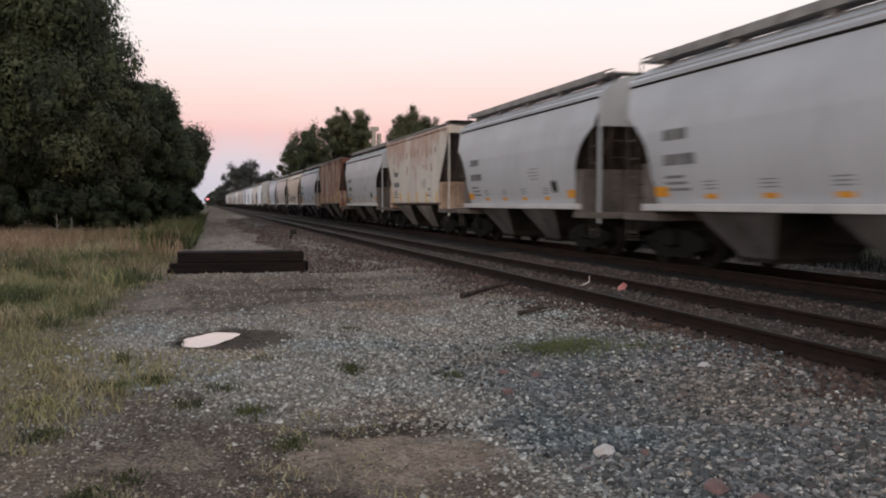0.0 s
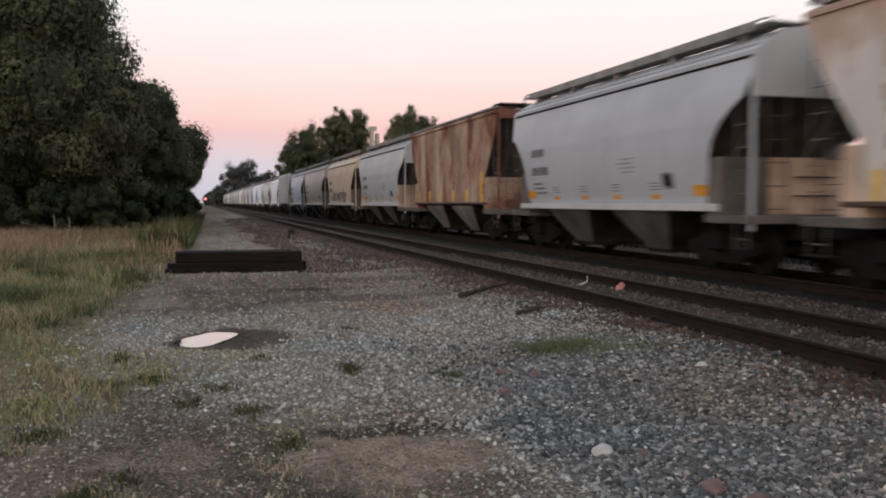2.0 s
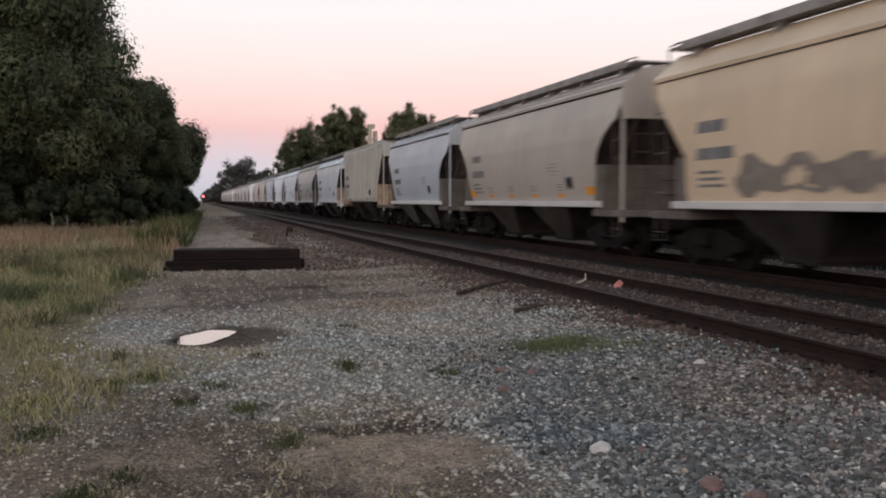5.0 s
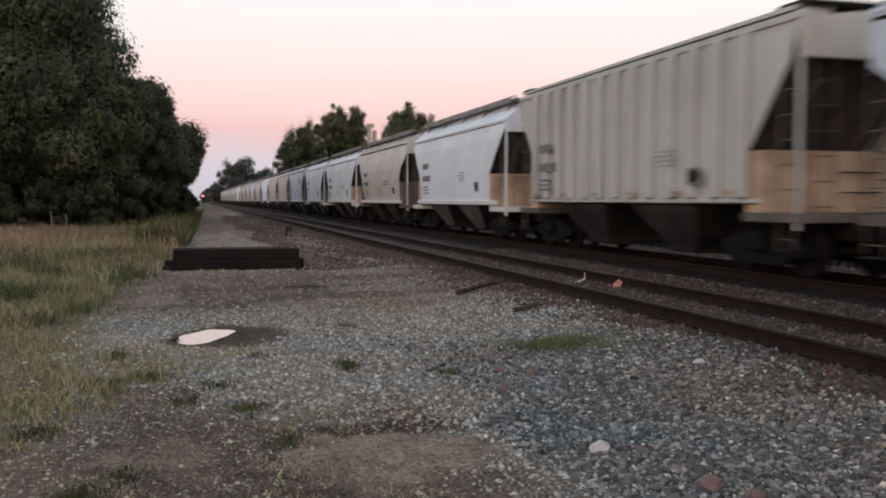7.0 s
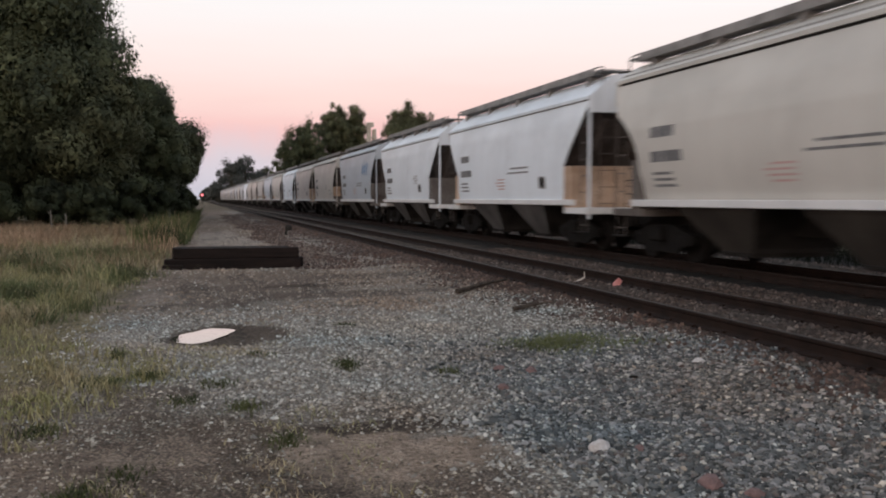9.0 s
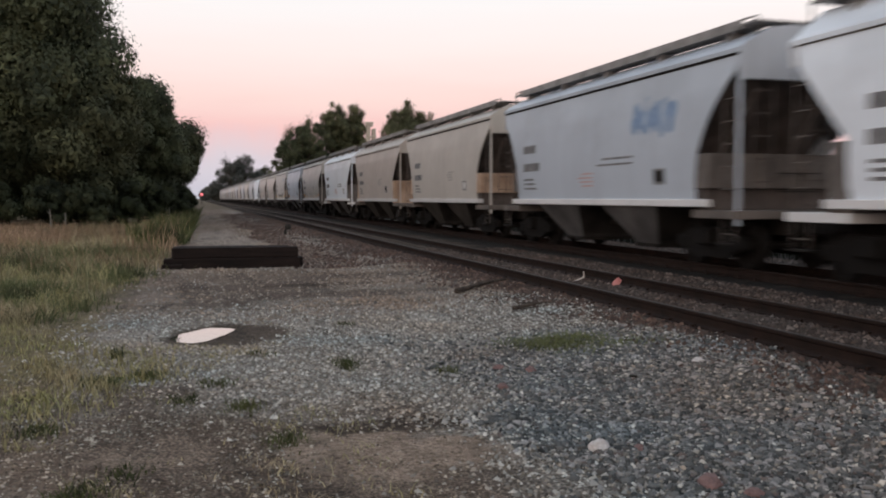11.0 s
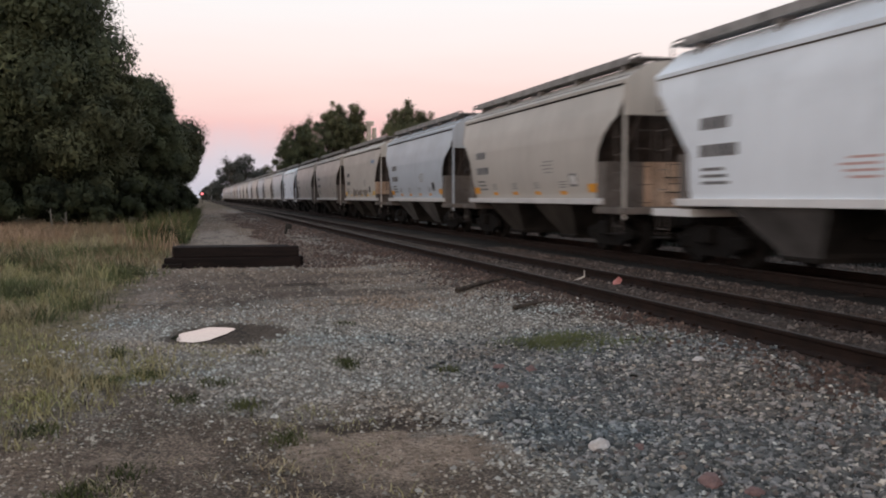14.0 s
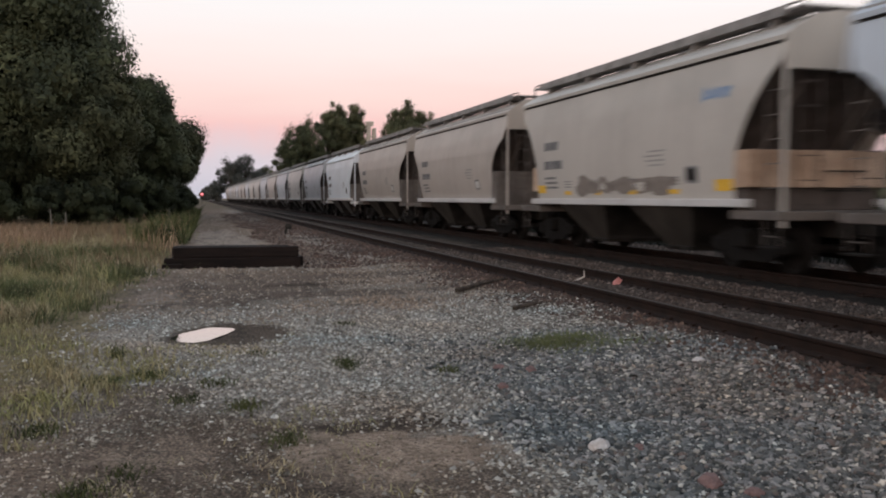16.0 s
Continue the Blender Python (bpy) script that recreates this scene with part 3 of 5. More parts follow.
tagged(new("puddle", pud.mesh("puddle", M_WATER)), "shallow rain puddle mirroring the pale sky in gravel", "puddle", kind="structure")


# ---- loose stones ----
CUBE_F = np.array([(0, 1, 3, 2), (4, 6, 7, 5), (0, 4, 5, 1), (2, 3, 7, 6), (1, 5, 7, 3)])
CUBE_V = np.array([(x, y, z) for x in (-1, 1) for y in (-1, 1) for z in (-1, 1)], float)


def scatter_stones(name, xs, ys, size_lo, size_hi, material, label, sink=0.25, chip=False):
    n = len(xs)
    s = size_lo * (size_hi / size_lo) ** (rng.random(n) ** 1.2)
    if chip:
        # four-sided splinters with an off-centre tip
        a = rng.uniform(0, 2 * np.pi, (n, 1)) + np.array([0, 1.6, 3.1, 4.7]) + rng.normal(0, 0.25, (n, 4))
        q = s[:, None] * rng.uniform(0.45, 1.15, (n, 4))
        z = ground_z(xs, ys)
        base = np.stack([xs[:, None] + q * np.cos(a), ys[:, None] + q * np.sin(a) * 0.9, (z[:, None] - 0.12 * s[:, None]) + rng.uniform(0, 0.25, (n, 4)) * s[:, None]], -1)
        tip = np.stack([xs + s * rng.normal(0, 0.28, n), ys + s * rng.normal(0, 0.28, n), z + s * rng.uniform(0.35, 0.95, n)], -1)[:, None]
        v = np.concatenate([base, tip], 1)
        f = (np.array([(0, 1, 4), (1, 2, 4), (2, 3, 4), (3, 0, 4)])[None] + (np.arange(n) * 5)[:, None, None]).reshape(-1, 3)
        return tagged(new(name, raw_mesh(name, v.reshape(-1, 3), f, material)), label, "gravel", kind="stuff")
    v = CUBE_V[None] * (0.5 + 0.0 * s[:, None, None])
    v = v * (1 + 0.8 * (rng.random((n, 8, 3)) - 0.5)) * rng.uniform(0.55, 1.45, (n, 1, 3))
    taper = rng.uniform(0.35, 0.95, (n, 1))
    v[:, [1, 3, 5, 7], 0] *= taper
    v[:, [1, 3, 5, 7], 1] *= taper[:, ::-1]
    a, b = rng.uniform(0, 2 * np.pi, n), rng.normal(0, 0.38, n)
    ca, sa, cb, sb = np.cos(a), np.sin(a), np.cos(b), np.sin(b)
    x, y, z = v[..., 0], v[..., 1], v[..., 2] * 0.55
    y, z = y * cb[:, None] - z * sb[:, None], y * sb[:, None] + z * cb[:, None]
    x, y = x * ca[:, None] - y * sa[:, None], x * sa[:, None] + y * ca[:, None]
    v = np.stack([x, y, z], -1) * s[:, None, None]
    v += np.stack([xs, ys, ground_z(xs, ys) + s * (sink - 0.07)], -1)[:, None]
    f = (CUBE_F[None] + (np.arange(n) * 8)[:, None, None]).reshape(-1, 4)
    return tagged(new(name, raw_mesh(name, v.reshape(-1, 3), f, material)), label, "gravel", kind="stuff")


def field(n, x0, x1, y0, y1, power=1.0):
    """n places in a strip, denser near the camera."""
    u = rng.random(n)
    return rng.uniform(x0, x1, n), y0 + (y1 - y0) * u ** power


def keep(xs, ys, p):
    m = rng.random(len(xs)) < p
    return xs[m], ys[m]


def soft(v, a, b):
    return smooth01((v - a) / (b - a))


def sandy(x, y):
    out = np.zeros_like(x)
    for cx, cy, rx, ry in SANDS:
        out = np.maximum(out, 1 - soft(np.hypot((x - cx) / rx, (y - cy) / ry) + 0.2 * waves(x * 3, y * 3), 0.75, 1.15))
    return out


def wet(x, y):
    pool = 1 - soft(np.hypot((x - 0.13) / 0.52, (y - 11.22 - 0.6 * (x - 0.13)) / 0.75), 0.95, 1.05)
    return np.maximum(pool * 1.04, 1 - soft(np.hypot((x - 0.38) / 0.80, (y - 11.1) / 0.98) + 0.12 * waves(x * 2, y), 0.75, 1.1))


xs, ys = field(128000, -2.5, 6.0, 1.2, 23, 1.75)
xw, yw = xs + 0.5 * waves(xs, ys), ys + 0.8 * waves(ys, xs)
p = (0.15 + 0.85 * soft(xs + 0.45 * (ys - 4), 0.9, 2.5)) * soft(xw, -1.9, -0.6) * (1 - soft(xw, 4.4, 5.6)) * (1 - 0.96 * sandy(xs, ys)) * (1 - 0.97 * wet(xs, ys))
yn = yw + 0.7 * (np.minimum(xs, 0.9) - 0.9)
p *= 1 - (1 - soft(yn, 5.9, 7.2)) * (1 - soft(xw, 1.2, 2.3)) * 0.92
p *= soft(ys, 1.2, 3.8) * (1 - 0.45 * soft(yw, 11.5, 16.5))
p *= 1 - 0.75 * soft(yw, 13.0, 14.6) * (1 - soft(yw, 19.0, 21.5)) * (1 - soft(xw, 2.0, 3.4))
for cx, cy, rx, ry in ((2.6, 15.2, 1.9, 0.55), (1.2, 16.9, 1.6, 0.7), (3.2, 18.6, 1.6, 0.9), (0.1, 14.3, 0.9, 0.5)):
    p *= 1 - 0.7 * (1 - soft(np.hypot((xs - cx) / rx, (ys - cy) / ry) + 0.3 * waves(xs * 1.6, ys * 1.6), 0.7, 1.15))
bx, by = keep(xs, ys, p)
dark = rng.random(len(bx)) < soft(bx + 0.4 * waves(bx, by), 1.8, 3.0) * (1 - soft(by + 0.6 * waves(by, bx), 7.2, 9.6)) * 0.93
scatter_stones("pale_gravel", bx[dark], by[dark], 0.018, 0.05, M_BLUESTONE, "scattered blue-grey crushed stone among pale gravel")
warm = ~dark & (rng.random(len(bx)) < soft(by + 1.2 * waves(bx, by), 12.0, 15.0) * 0.85)
grey = ~dark & ~warm
scatter_stones("pale_gravel", bx[grey], by[grey], 0.012, 0.036, M_GREYSTONE, "light grey crushed stone spread over the yard", chip=True)
scatter_stones("brown_gravel", bx[warm], by[warm], 0.016, 0.050, M_FARGRAVEL, "brown and white gravel between the yard and the track", chip=True)
xs, ys = field(76000, 1.4, 6.2, 0.8, 11.5, 1.15)
xw, yw = xs + 0.45 * waves(xs, ys), ys + 0.7 * waves(ys, xs)
p = soft(ys, 0.8, 3.4) * soft(xw, 1.7, 2.8) * (1 - soft(xw, 4.7, 5.7)) * (1 - soft(yw, 7.6, 10.2)) * (1 - 0.9 * sandy(xs, ys))
bx, by = keep(xs, ys, p)
blunt = rng.random(len(bx)) < 0.45
scatter_stones("crushed_stone", bx[blunt], by[blunt], 0.018, 0.055, M_BLUESTONE, "dark blue-grey crushed stone beside the track")
scatter_stones("stone_splinters", bx[~blunt], by[~blunt], 0.014, 0.040, M_BLUESTONE, "sharp dark blue-grey stone splinters beside the track", chip=True)
few = rng.random(len(bx)) < 0.22
scatter_stones("pale_chips", bx[few] + 0.03, by[few] + 0.03, 0.012, 0.034, M_GREYSTONE, "pale stone chips among dark crushed stone", 0.6)
xs, ys = field(36000, 4.0, 9.4, 1.0, 26, 1.45)
xw = xs + 0.5 * waves(xs, ys)
p = soft(xw, 4.2, 5.6) * np.where(np.abs(xs - 5.85) < 0.08, 0.0, 1.0)
bx, by = keep(xs, ys, p)
ex, ey = field(15000, 12.4, 15.6, 3, 45, 1.3)
bx, by = np.concatenate([bx, ex]), np.concatenate([by, ey])
inner = bx > 5.9
scatter_stones("track_ballast", bx[~inner], by[~inner], 0.026, 0.062, M_BROWNSTONE, "brownish rust-stained ballast beside the rail", chip=True)
scatter_stones("oily_ballast", bx[inner], by[inner], 0.026, 0.062, M_OILYSTONE, "dark oily ballast between and beyond the rails", chip=True)
xs, ys = field(24000, -0.6, 5.6, 21, 95, 1.6)
p = soft(xs + 0.4 * waves(xs, ys * 0.5), -0.3, 0.5) * (0.35 + 0.65 * soft(waves(xs * 1.3, ys * 0.35) + 0.25 * (xs - 2), -0.3, 0.7))
p *= 1 - 0.85 * (1 - soft(np.hypot((xs - 1.2) / 1.3, (ys - 37) / 11) + 0.25 * waves(xs * 2, ys * 0.4), 0.7, 1.2))
bx, by = keep(xs, ys, p)
east = bx > 2.3 + 0.5 * waves(bx, by * 0.3)
scatter_stones("coarse_gravel", bx[~east], by[~east], 0.03, 0.08, M_FARGRAVEL, "coarse brown and pale gravel along the dirt path", chip=True)
scatter_stones("coarse_ballast", bx[east], by[east], 0.03, 0.085, M_BROWNSTONE, "coarse brown ballast spilled beside the track", chip=True)
xs, ys = field(100000, -3.0, 3.2, 1.0, 14, 1.35)
xw, yw = xs + 0.5 * waves(xs, ys), ys + 0.8 * waves(ys, xs)
yn = yw + 0.7 * (np.minimum(xs, 0.9) - 0.9)
p = soft(ys, 1.0, 3.6) * (0.25 + 0.75 * (1 - soft(yn, 5.9, 7.3))) * (1 - soft(xw, 1.6, 2.8)) * (1 - 0.78 * sandy(xs, ys)) * (1 - 0.97 * wet(xs, ys)) * (0.45 + 0.55 * soft(waves(xs * 1.7, ys * 1.3), -0.5, 0.4))
bx, by = keep(xs, ys, p)
scatter_stones("pebbles", bx, by, 0.007, 0.024, M_PEBBLE, "small brown and white pebbles trodden into dirt", chip=True)


def rock(name, x, y, s, material, label, seed):
    r = random.Random(seed)
    bm = bmesh.new()
    bmesh.ops.create_icosphere(bm, subdivisions=2, radius=1)
    for v in bm.verts:
        q = 1 + 0.28 * noise.noise(v.co * 1.3 + Vector((seed, 0, 0))) + 0.12 * noise.noise(v.co * 3.1)
        v.co = Vector((v.co.x * s[0] * q, v.co.y * s[1] * q, v.co.z * s[2] * q))
    me = bpy.data.meshes.new(name)
    bm.to_mesh(me)
    bm.free()
    me.materials.append(material)
    ob = new(name, me)
    ob.matrix_basis = pose(x, y, float(ground_z(x, y)) + s[2] * 0.45, 0, 0, r.uniform(0, 180))
    return tagged(ob, label, "stone")


rock("stone", 2.56, 5.27, (0.085, 0.06, 0.05), M_PALESTONE, "pale grey stone lying on crushed gravel", 1)
rock("stone", 4.67, 7.46, (0.065, 0.05, 0.04), M_PALESTONE, "small pale stone lying on ballast", 2)
for i, (x, y, s) in enumerate([(2.60, 7.29, 0.06), (3.12, 7.95, 0.07), (2.87, 4.44, 0.085), (2.81, 5.19, 0.05), (2.87, 8.17, 0.06), (3.01, 4.22, 0.06)]):
    rock("stone", x, y, (s, s * 0.8, s * 0.6), M_REDSTONE, "reddish stone among blue-grey gravel", 10 + i)


# ---- railway tracks ----
def rail_profile():
    half = [(0.070, 0.0), (0.070, 0.012), (0.022, 0.030), (0.009, 0.045), (0.009, 0.125), (0.036, 0.140), (0.037, 0.168), (0.030, 0.176)]
    return [(-x, z) for x, z in half] + [(x, z) for x, z in half[::-1]]


def rail(parent, x):
    pts = rail_profile()
    pts = [(a, z * 0.18 / 0.176) for a, z in pts]
    s = Shape()
    s.loft([[(a, y, z) for a, z in pts] for y in (-60, 900)])
    me = s.mesh("rail", M_STEEL)
    me.materials.append(M_HEAD)
    for fc in me.polygons:
        if fc.normal.z > 0.9 and fc.center.z > 0.17:
            fc.material_index = 1
    return part("rail", me, None, parent, "rust-brown steel rail", pose(x, 0, 0))


TIE = Shape().box(-1.3, 1.3, -0.115, 0.115, -0.17, 0.0, 0.012).mesh("tie", M_TIE)
PLATE = Shape()
for sx in (-0.753, 0.753):
    PLATE.box(sx - 0.17, sx + 0.17, -0.09, 0.09, 0.0, 0.016)
    for dx, dy in ((-0.085, 0.04), (0.085, -0.04)):
        PLATE.box(sx + dx - 0.012, sx + dx + 0.012, dy - 0.012, dy + 0.012, 0.016, 0.05)
        PLATE.box(sx + dx * 0.8 - 0.018, sx + dx * 0.8 + 0.018, dy - 0.014, dy + 0.014, 0.042, 0.052)
PLATE = PLATE.mesh("tie_plate", M_STEEL)


def track(x, label):
    tr = tagged(new("railway_track"), label, "railway track", "tracks", "structure")
    tr.matrix_basis = pose(x, 0, RAIL_Z - 0.18)
    for dx in (-0.753, 0.753):
        rail(tr, dx)
    r = random.Random(int(x * 10))
    near = np.arange(2.0, 82.0, 0.56)
    for y in near:
        t = part("tie", TIE, None, tr, at=pose(r.uniform(-0.05, 0.05), float(y), -0.004 + r.uniform(-0.008, 0.0), 0, 0, r.uniform(-1.2, 1.2)))
        part("tie_plate", PLATE, None, t)
    rest = Shape()
    for y in np.arange(82.0, 420.0, 0.56):
        rest.box(-1.3, 1.3, y - 0.115, y + 0.115, -0.17, -0.002)
    tagged(part("far_ties", rest, M_TIE, tr), kind="stuff")
    return tr


track(TRACK_NEAR, "rusty single track on dark timber ties in ballast")
track(TRACK_FAR, "main track under the passing freight train")


# ---- stack of old timbers ----
def timber_stack():
    st = tagged(new("timber_stack"), "stack of black tarred timbers lying on gravel", "timber stack")
    st.matrix_basis = pose(0.92, 21.88, 0.0, 0, 0, -3)
    rows = [(-1.62, 1.55, -0.30, 0.0), (-1.45, 1.62, 0.0, 0.0), (-1.5, 1.3, 0.30, 0.0), (-1.42, 1.50, -0.26, 0.255), (-1.46, 1.24, 0.04, 0.255), (-1.4, 1.3, 0.33, 0.255)]
    for i, (a, b, y, z) in enumerate(rows):
        s = Shape().box(a, b, y - 0.125, y + 0.125, z + 0.0, z + 0.25, 0.018)
        part("timber", s, M_DARKTIMBER, st, at=pose(0, 0, 0, 0, 0, 0.5 * math.sin(i * 3.1)))
    s = Shape().box(-1.66, -1.2, -0.55, -0.33, 0.0, 0.12, 0.015)
    part("timber", s, M_DARKTIMBER, st)
    return st


timber_stack()


# ---- small things by the track ----
def twig(x0, y0, x1, y1, r, seed):
    rr = random.Random(seed)
    pts = []
    for i in range(7):
        t = i / 6
        x, y = x0 + (x1 - x0) * t + rr.uniform(-1, 1) * 0.02, y0 + (y1 - y0) * t + rr.uniform(-1, 1) * 0.02
        pts.append((x, y, float(ground_z(x, y)) + r * 1.1 + 0.012))
    s = Shape().tube(pts, [r * (1 - 0.55 * i / 6) for i in range(7)], 7)
    mid = Vector(pts[3])
    s.tube([mid, mid + Vector((0.06, 0.10, 0.04)), mid + Vector((0.10, 0.20, 0.03))], [r * 0.5, r * 0.35, r * 0.2], 5)
    return tagged(new("branch", s.mesh("branch", M_TWIG)), "broken dark dead branch lying on gravel", "branch")


twig(4.26, 14.25, 5.55, 15.40, 0.045, 1)
twig(4.33, 11.75, 4.86, 11.97, 0.035, 2)
twig(4.63, 12.35, 5.15, 11.98, 0.014, 3)


def marker_stub():
    ob = tagged(new("marker_post"), "short dark bent post with a blunt head in ballast", "marker post")
    ob.matrix_basis = pose(3.95, 40.43, float(ground_z(3.95, 40.43)))
    part("post", Shape().tube([(0, 0, -0.1), (0.0, 0, 0.12), (0.04, 0, 0.26)], [0.07, 0.06, 0.05], 8), M_POST, ob)
    part("head", Shape().box(-0.02, 0.26, -0.12, 0.12, 0.22, 0.46, 0.05), M_POST, ob)
    return ob


marker_stub()


def scrap(x, y, z):
    s = Shape()
    s.add([(0, 0, 0), (0.12, 0.02, 0.02), (0.17, 0.0, 0.10), (0.10, -0.02, 0.16), (0.05, 0.01, 0.11), (0, 0.02, 0.06)], [(0, 1, 4, 5), (1, 2, 3, 4)])
    ob = new("plastic_scrap", s.mesh("plastic_scrap", M_PINK))
    md = ob.modifiers.new("thick", "SOLIDIFY")
    md.thickness = 0.012
    ob.matrix_basis = pose(x, y, z, 0, 0, -20)
    return tagged(ob, "crumpled faded pink plastic scrap between the rails", "litter")


scrap(7.12, 14.2, 0.115)
s = Shape().tube([(0, 0, 0.0), (0.10, 0.02, 0.03), (0.20, 0.03, 0.07), (0.20, 0.03, 0.18)], [0.012, 0.014, 0.014, 0.010], 6)
ob = new("pale_stick", s.mesh("pale_stick", M_PALE))
ob.matrix_basis = pose(6.80, 15.1, 0.125)
tagged(ob, "pale bent stick lying between the rails", "stick")


# ---- trees ----
def leaf_cards(centres, size, spread, seed, out=None):
    """Bent four-cornered leaf sprays at the given centres, tumbled at random."""
    r = np.random.default_rng(seed)
    n = len(centres)
    u = r.normal(size=(n, 3))
    if out is not None:
        # sprays lie roughly flat on the outside of their clump
        face = out + r.normal(0, 0.20, (n, 3))
        face /= np.linalg.norm(face, axis=1, keepdims=True)
        u -= face * (u * face).sum(1, keepdims=True)
    u /= np.linalg.norm(u, axis=1, keepdims=True)
    w = r.normal(size=(n, 3)) if out is None else np.cross(u, face)
    w -= u * (u * w).sum(1, keepdims=True)
    w /= np.linalg.norm(w, axis=1, keepdims=True)
    nn = np.cross(u, w)
    s = (size * r.uniform(0.55, 1.3, n))[:, None]
    c = centres + r.normal(size=(n, 3)) * spread
    v = np.stack([c - u * s * 0.5 - w * s * 0.42, c - u * s * 0.3 + w * s * 0.42, c + u * s + nn * s * 0.2], 1)
    f = (np.array([0, 1, 2])[None] + (np.arange(n) * 3)[:, None])
    return v.reshape(-1, 3), f


def tree(x, y, height, radius, label, seed, leaves=20000, size=0.22, material=None, low=0.12, lobes=26, name="tree", z0=0.0, puff=1.25):
    """A tapered trunk with limbs, and a crown of leaf sprays gathered in uneven lobes."""
    r = np.random.default_rng(seed)
    leaves, size = int(leaves * (2.9 if y < 130 else 1.7)), size * (0.46 if y < 130 else 0.60)
    t = tagged(new(name), label, name.replace("_", " "), "lineside trees", "")
    t.matrix_basis = pose(x, y, z0)
    s = Shape()
    lean = r.normal(0, 0.03, 2) * height
    s.tube([(0, 0, -0.3), (lean[0] * 0.2, lean[1] * 0.2, height * 0.2), (lean[0] * 0.6, lean[1] * 0.6, height * 0.5), (lean[0], lean[1], height * 0.85)],
           [height * 0.022, height * 0.017, height * 0.011, height * 0.003], 8)
    radius = radius * 1.10
    cz, rz = height * (0.5 + low / 2), height * (1 - low) / 2
    cents, rads = [], []
    lobes = int(lobes * (3.0 if y < 130 else 3.6))
    for i in range(lobes):
        d = r.normal(size=3)
        d /= np.linalg.norm(d)
        q = 0.25 + ((0.66 - 0.08 * puff) * r.random() ** 0.6 if y < 130 or y > 300 else 0.74 * r.random() ** 0.8)
        widest = 1 - 0.28 * max(0.0, d[2])
        c = np.array([d[0] * radius * q * widest, d[1] * radius * q * widest, cz + d[2] * rz * q])
        cents.append(c)
        rads.append(min(radius, rz) * (r.uniform(0.13, 0.27) if y < 130 else r.uniform(0.07, 0.20)) * puff)
        if i < 14:
            h = max(height * 0.12, min(height * 0.75, c[2] * 0.62))
            root = Vector((lean[0] * h / height, lean[1] * h / height, h))
            end = Vector(c)
            mid = root.lerp(end, 0.5) + Vector((0, 0, -0.03 * height))
            s.tube([root, mid, end], [height * 0.008, height * 0.005, height * 0.0015], 6)
    part("trunk", s, M_BARK, t, smooth=True)
    cents, rads = np.array(cents), np.array(rads)
    pick = r.choice(lobes, leaves, p=rads ** 2 / (rads ** 2).sum())
    d = r.normal(size=(leaves, 3))
    d /= np.linalg.norm(d, axis=1, keepdims=True)
    rr = rads[pick] * (0.66 + 0.36 * r.random(leaves) if y < 130 else 0.40 + 0.62 * r.random(leaves) ** 0.7)
    # twigs stick out of each lobe here and there
    tuft = 1 + (0.20 if y < 130 else 0.45) * np.sin(d[:, 0] * 7 + pick) * np.sin(d[:, 1] * 6 + pick * 2) + 0.10 * np.sin(d[:, 2] * 13 + pick)
    stretch = r.uniform(0.70, 1.35, (lobes, 3))
    pts = cents[pick] + d * stretch[pick] * (rr * tuft)[:, None] + r.normal(size=(leaves, 3)) * ((0.05 if y < 130 else 0.12) * rads[pick])[:, None]
    # broad shaded sprays inside, finer ones on the outside
    inner = (r.random(leaves) < 0.4) & (y < 130)
    pts[inner] = cents[pick[inner]] + (pts[inner] - cents[pick[inner]]) * 0.84
    pts[:, 2] = np.maximum(pts[:, 2], 0.15 + 0.5 * r.random(leaves))
    v, f = leaf_cards(pts, np.where(inner, 1.9 * size, 0.88 * size), size * 0.5, seed + 1, d)
    crown = part("crown", raw_mesh("crown", v, f, material or M_LEAF), None, t)
    tagged(crown, kind="stuff")
    return t


# the dense thicket on the near side of the line
TH = "dense dark green tree in an overgrown lineside thicket"
tree(-10.9, 56.83, 20.8, 7.25, "tall broad dark green tree at the thicket's edge", 11, 108000, 0.31, M_LEAF, 0.06, 60, puff=1.3)
tree(-19.49, 55.93, 18.9, 7.1, TH, 12, 10000, 0.38, M_LEAF, 0.06, 34)
tree(-7.63, 55.07, 10.7, 5.0, TH, 13, 36000, 0.26, M_LEAF_B, 0.02, 34)
tree(-13.65, 51.59, 7.5, 4.7, TH, 14, 30000, 0.26, M_LEAF_B, 0.02, 30)
tree(-3.5, 62.54, 10.5, 3.4, TH, 15, 28000, 0.25, M_LEAF, 0.02, 30)
tree(-2.93, 71.49, 9.4, 3.5, TH, 16, 26000, 0.26, M_LEAF_B, 0.12, 28)
tree(-2.0, 81.74, 8.6, 3.0, TH, 17, 22000, 0.27, M_LEAF, 0.34, 26)
tree(-2.6, 93.23, 8.8, 3.2, TH, 18, 18000, 0.28, M_LEAF_B, 0.30, 24)
tree(-4.3, 127.50, 9.0, 4.0, TH, 19, 12000, 0.32, M_LEAF, 0.1, 20)
tree(-23.52, 70.05, 19.6, 8.4, TH, 20, 5000, 0.55, M_LEAF, 0.04, 26)
tree(-11.68, 75.14, 15.5, 6.4, TH, 21, 9000, 0.52, M_LEAF, 0.04, 26)


tree(-11.5, 72, 9, 6.0, TH, 22, 4000, 0.46, M_LEAF, 0.0, 24)
tree(-18.5, 70, 10, 6.5, TH, 23, 4000, 0.46, M_LEAF, 0.0, 24)
tree(-25.0, 62, 12, 6.0, TH, 24, 4000, 0.46, M_LEAF, 0.0, 24)


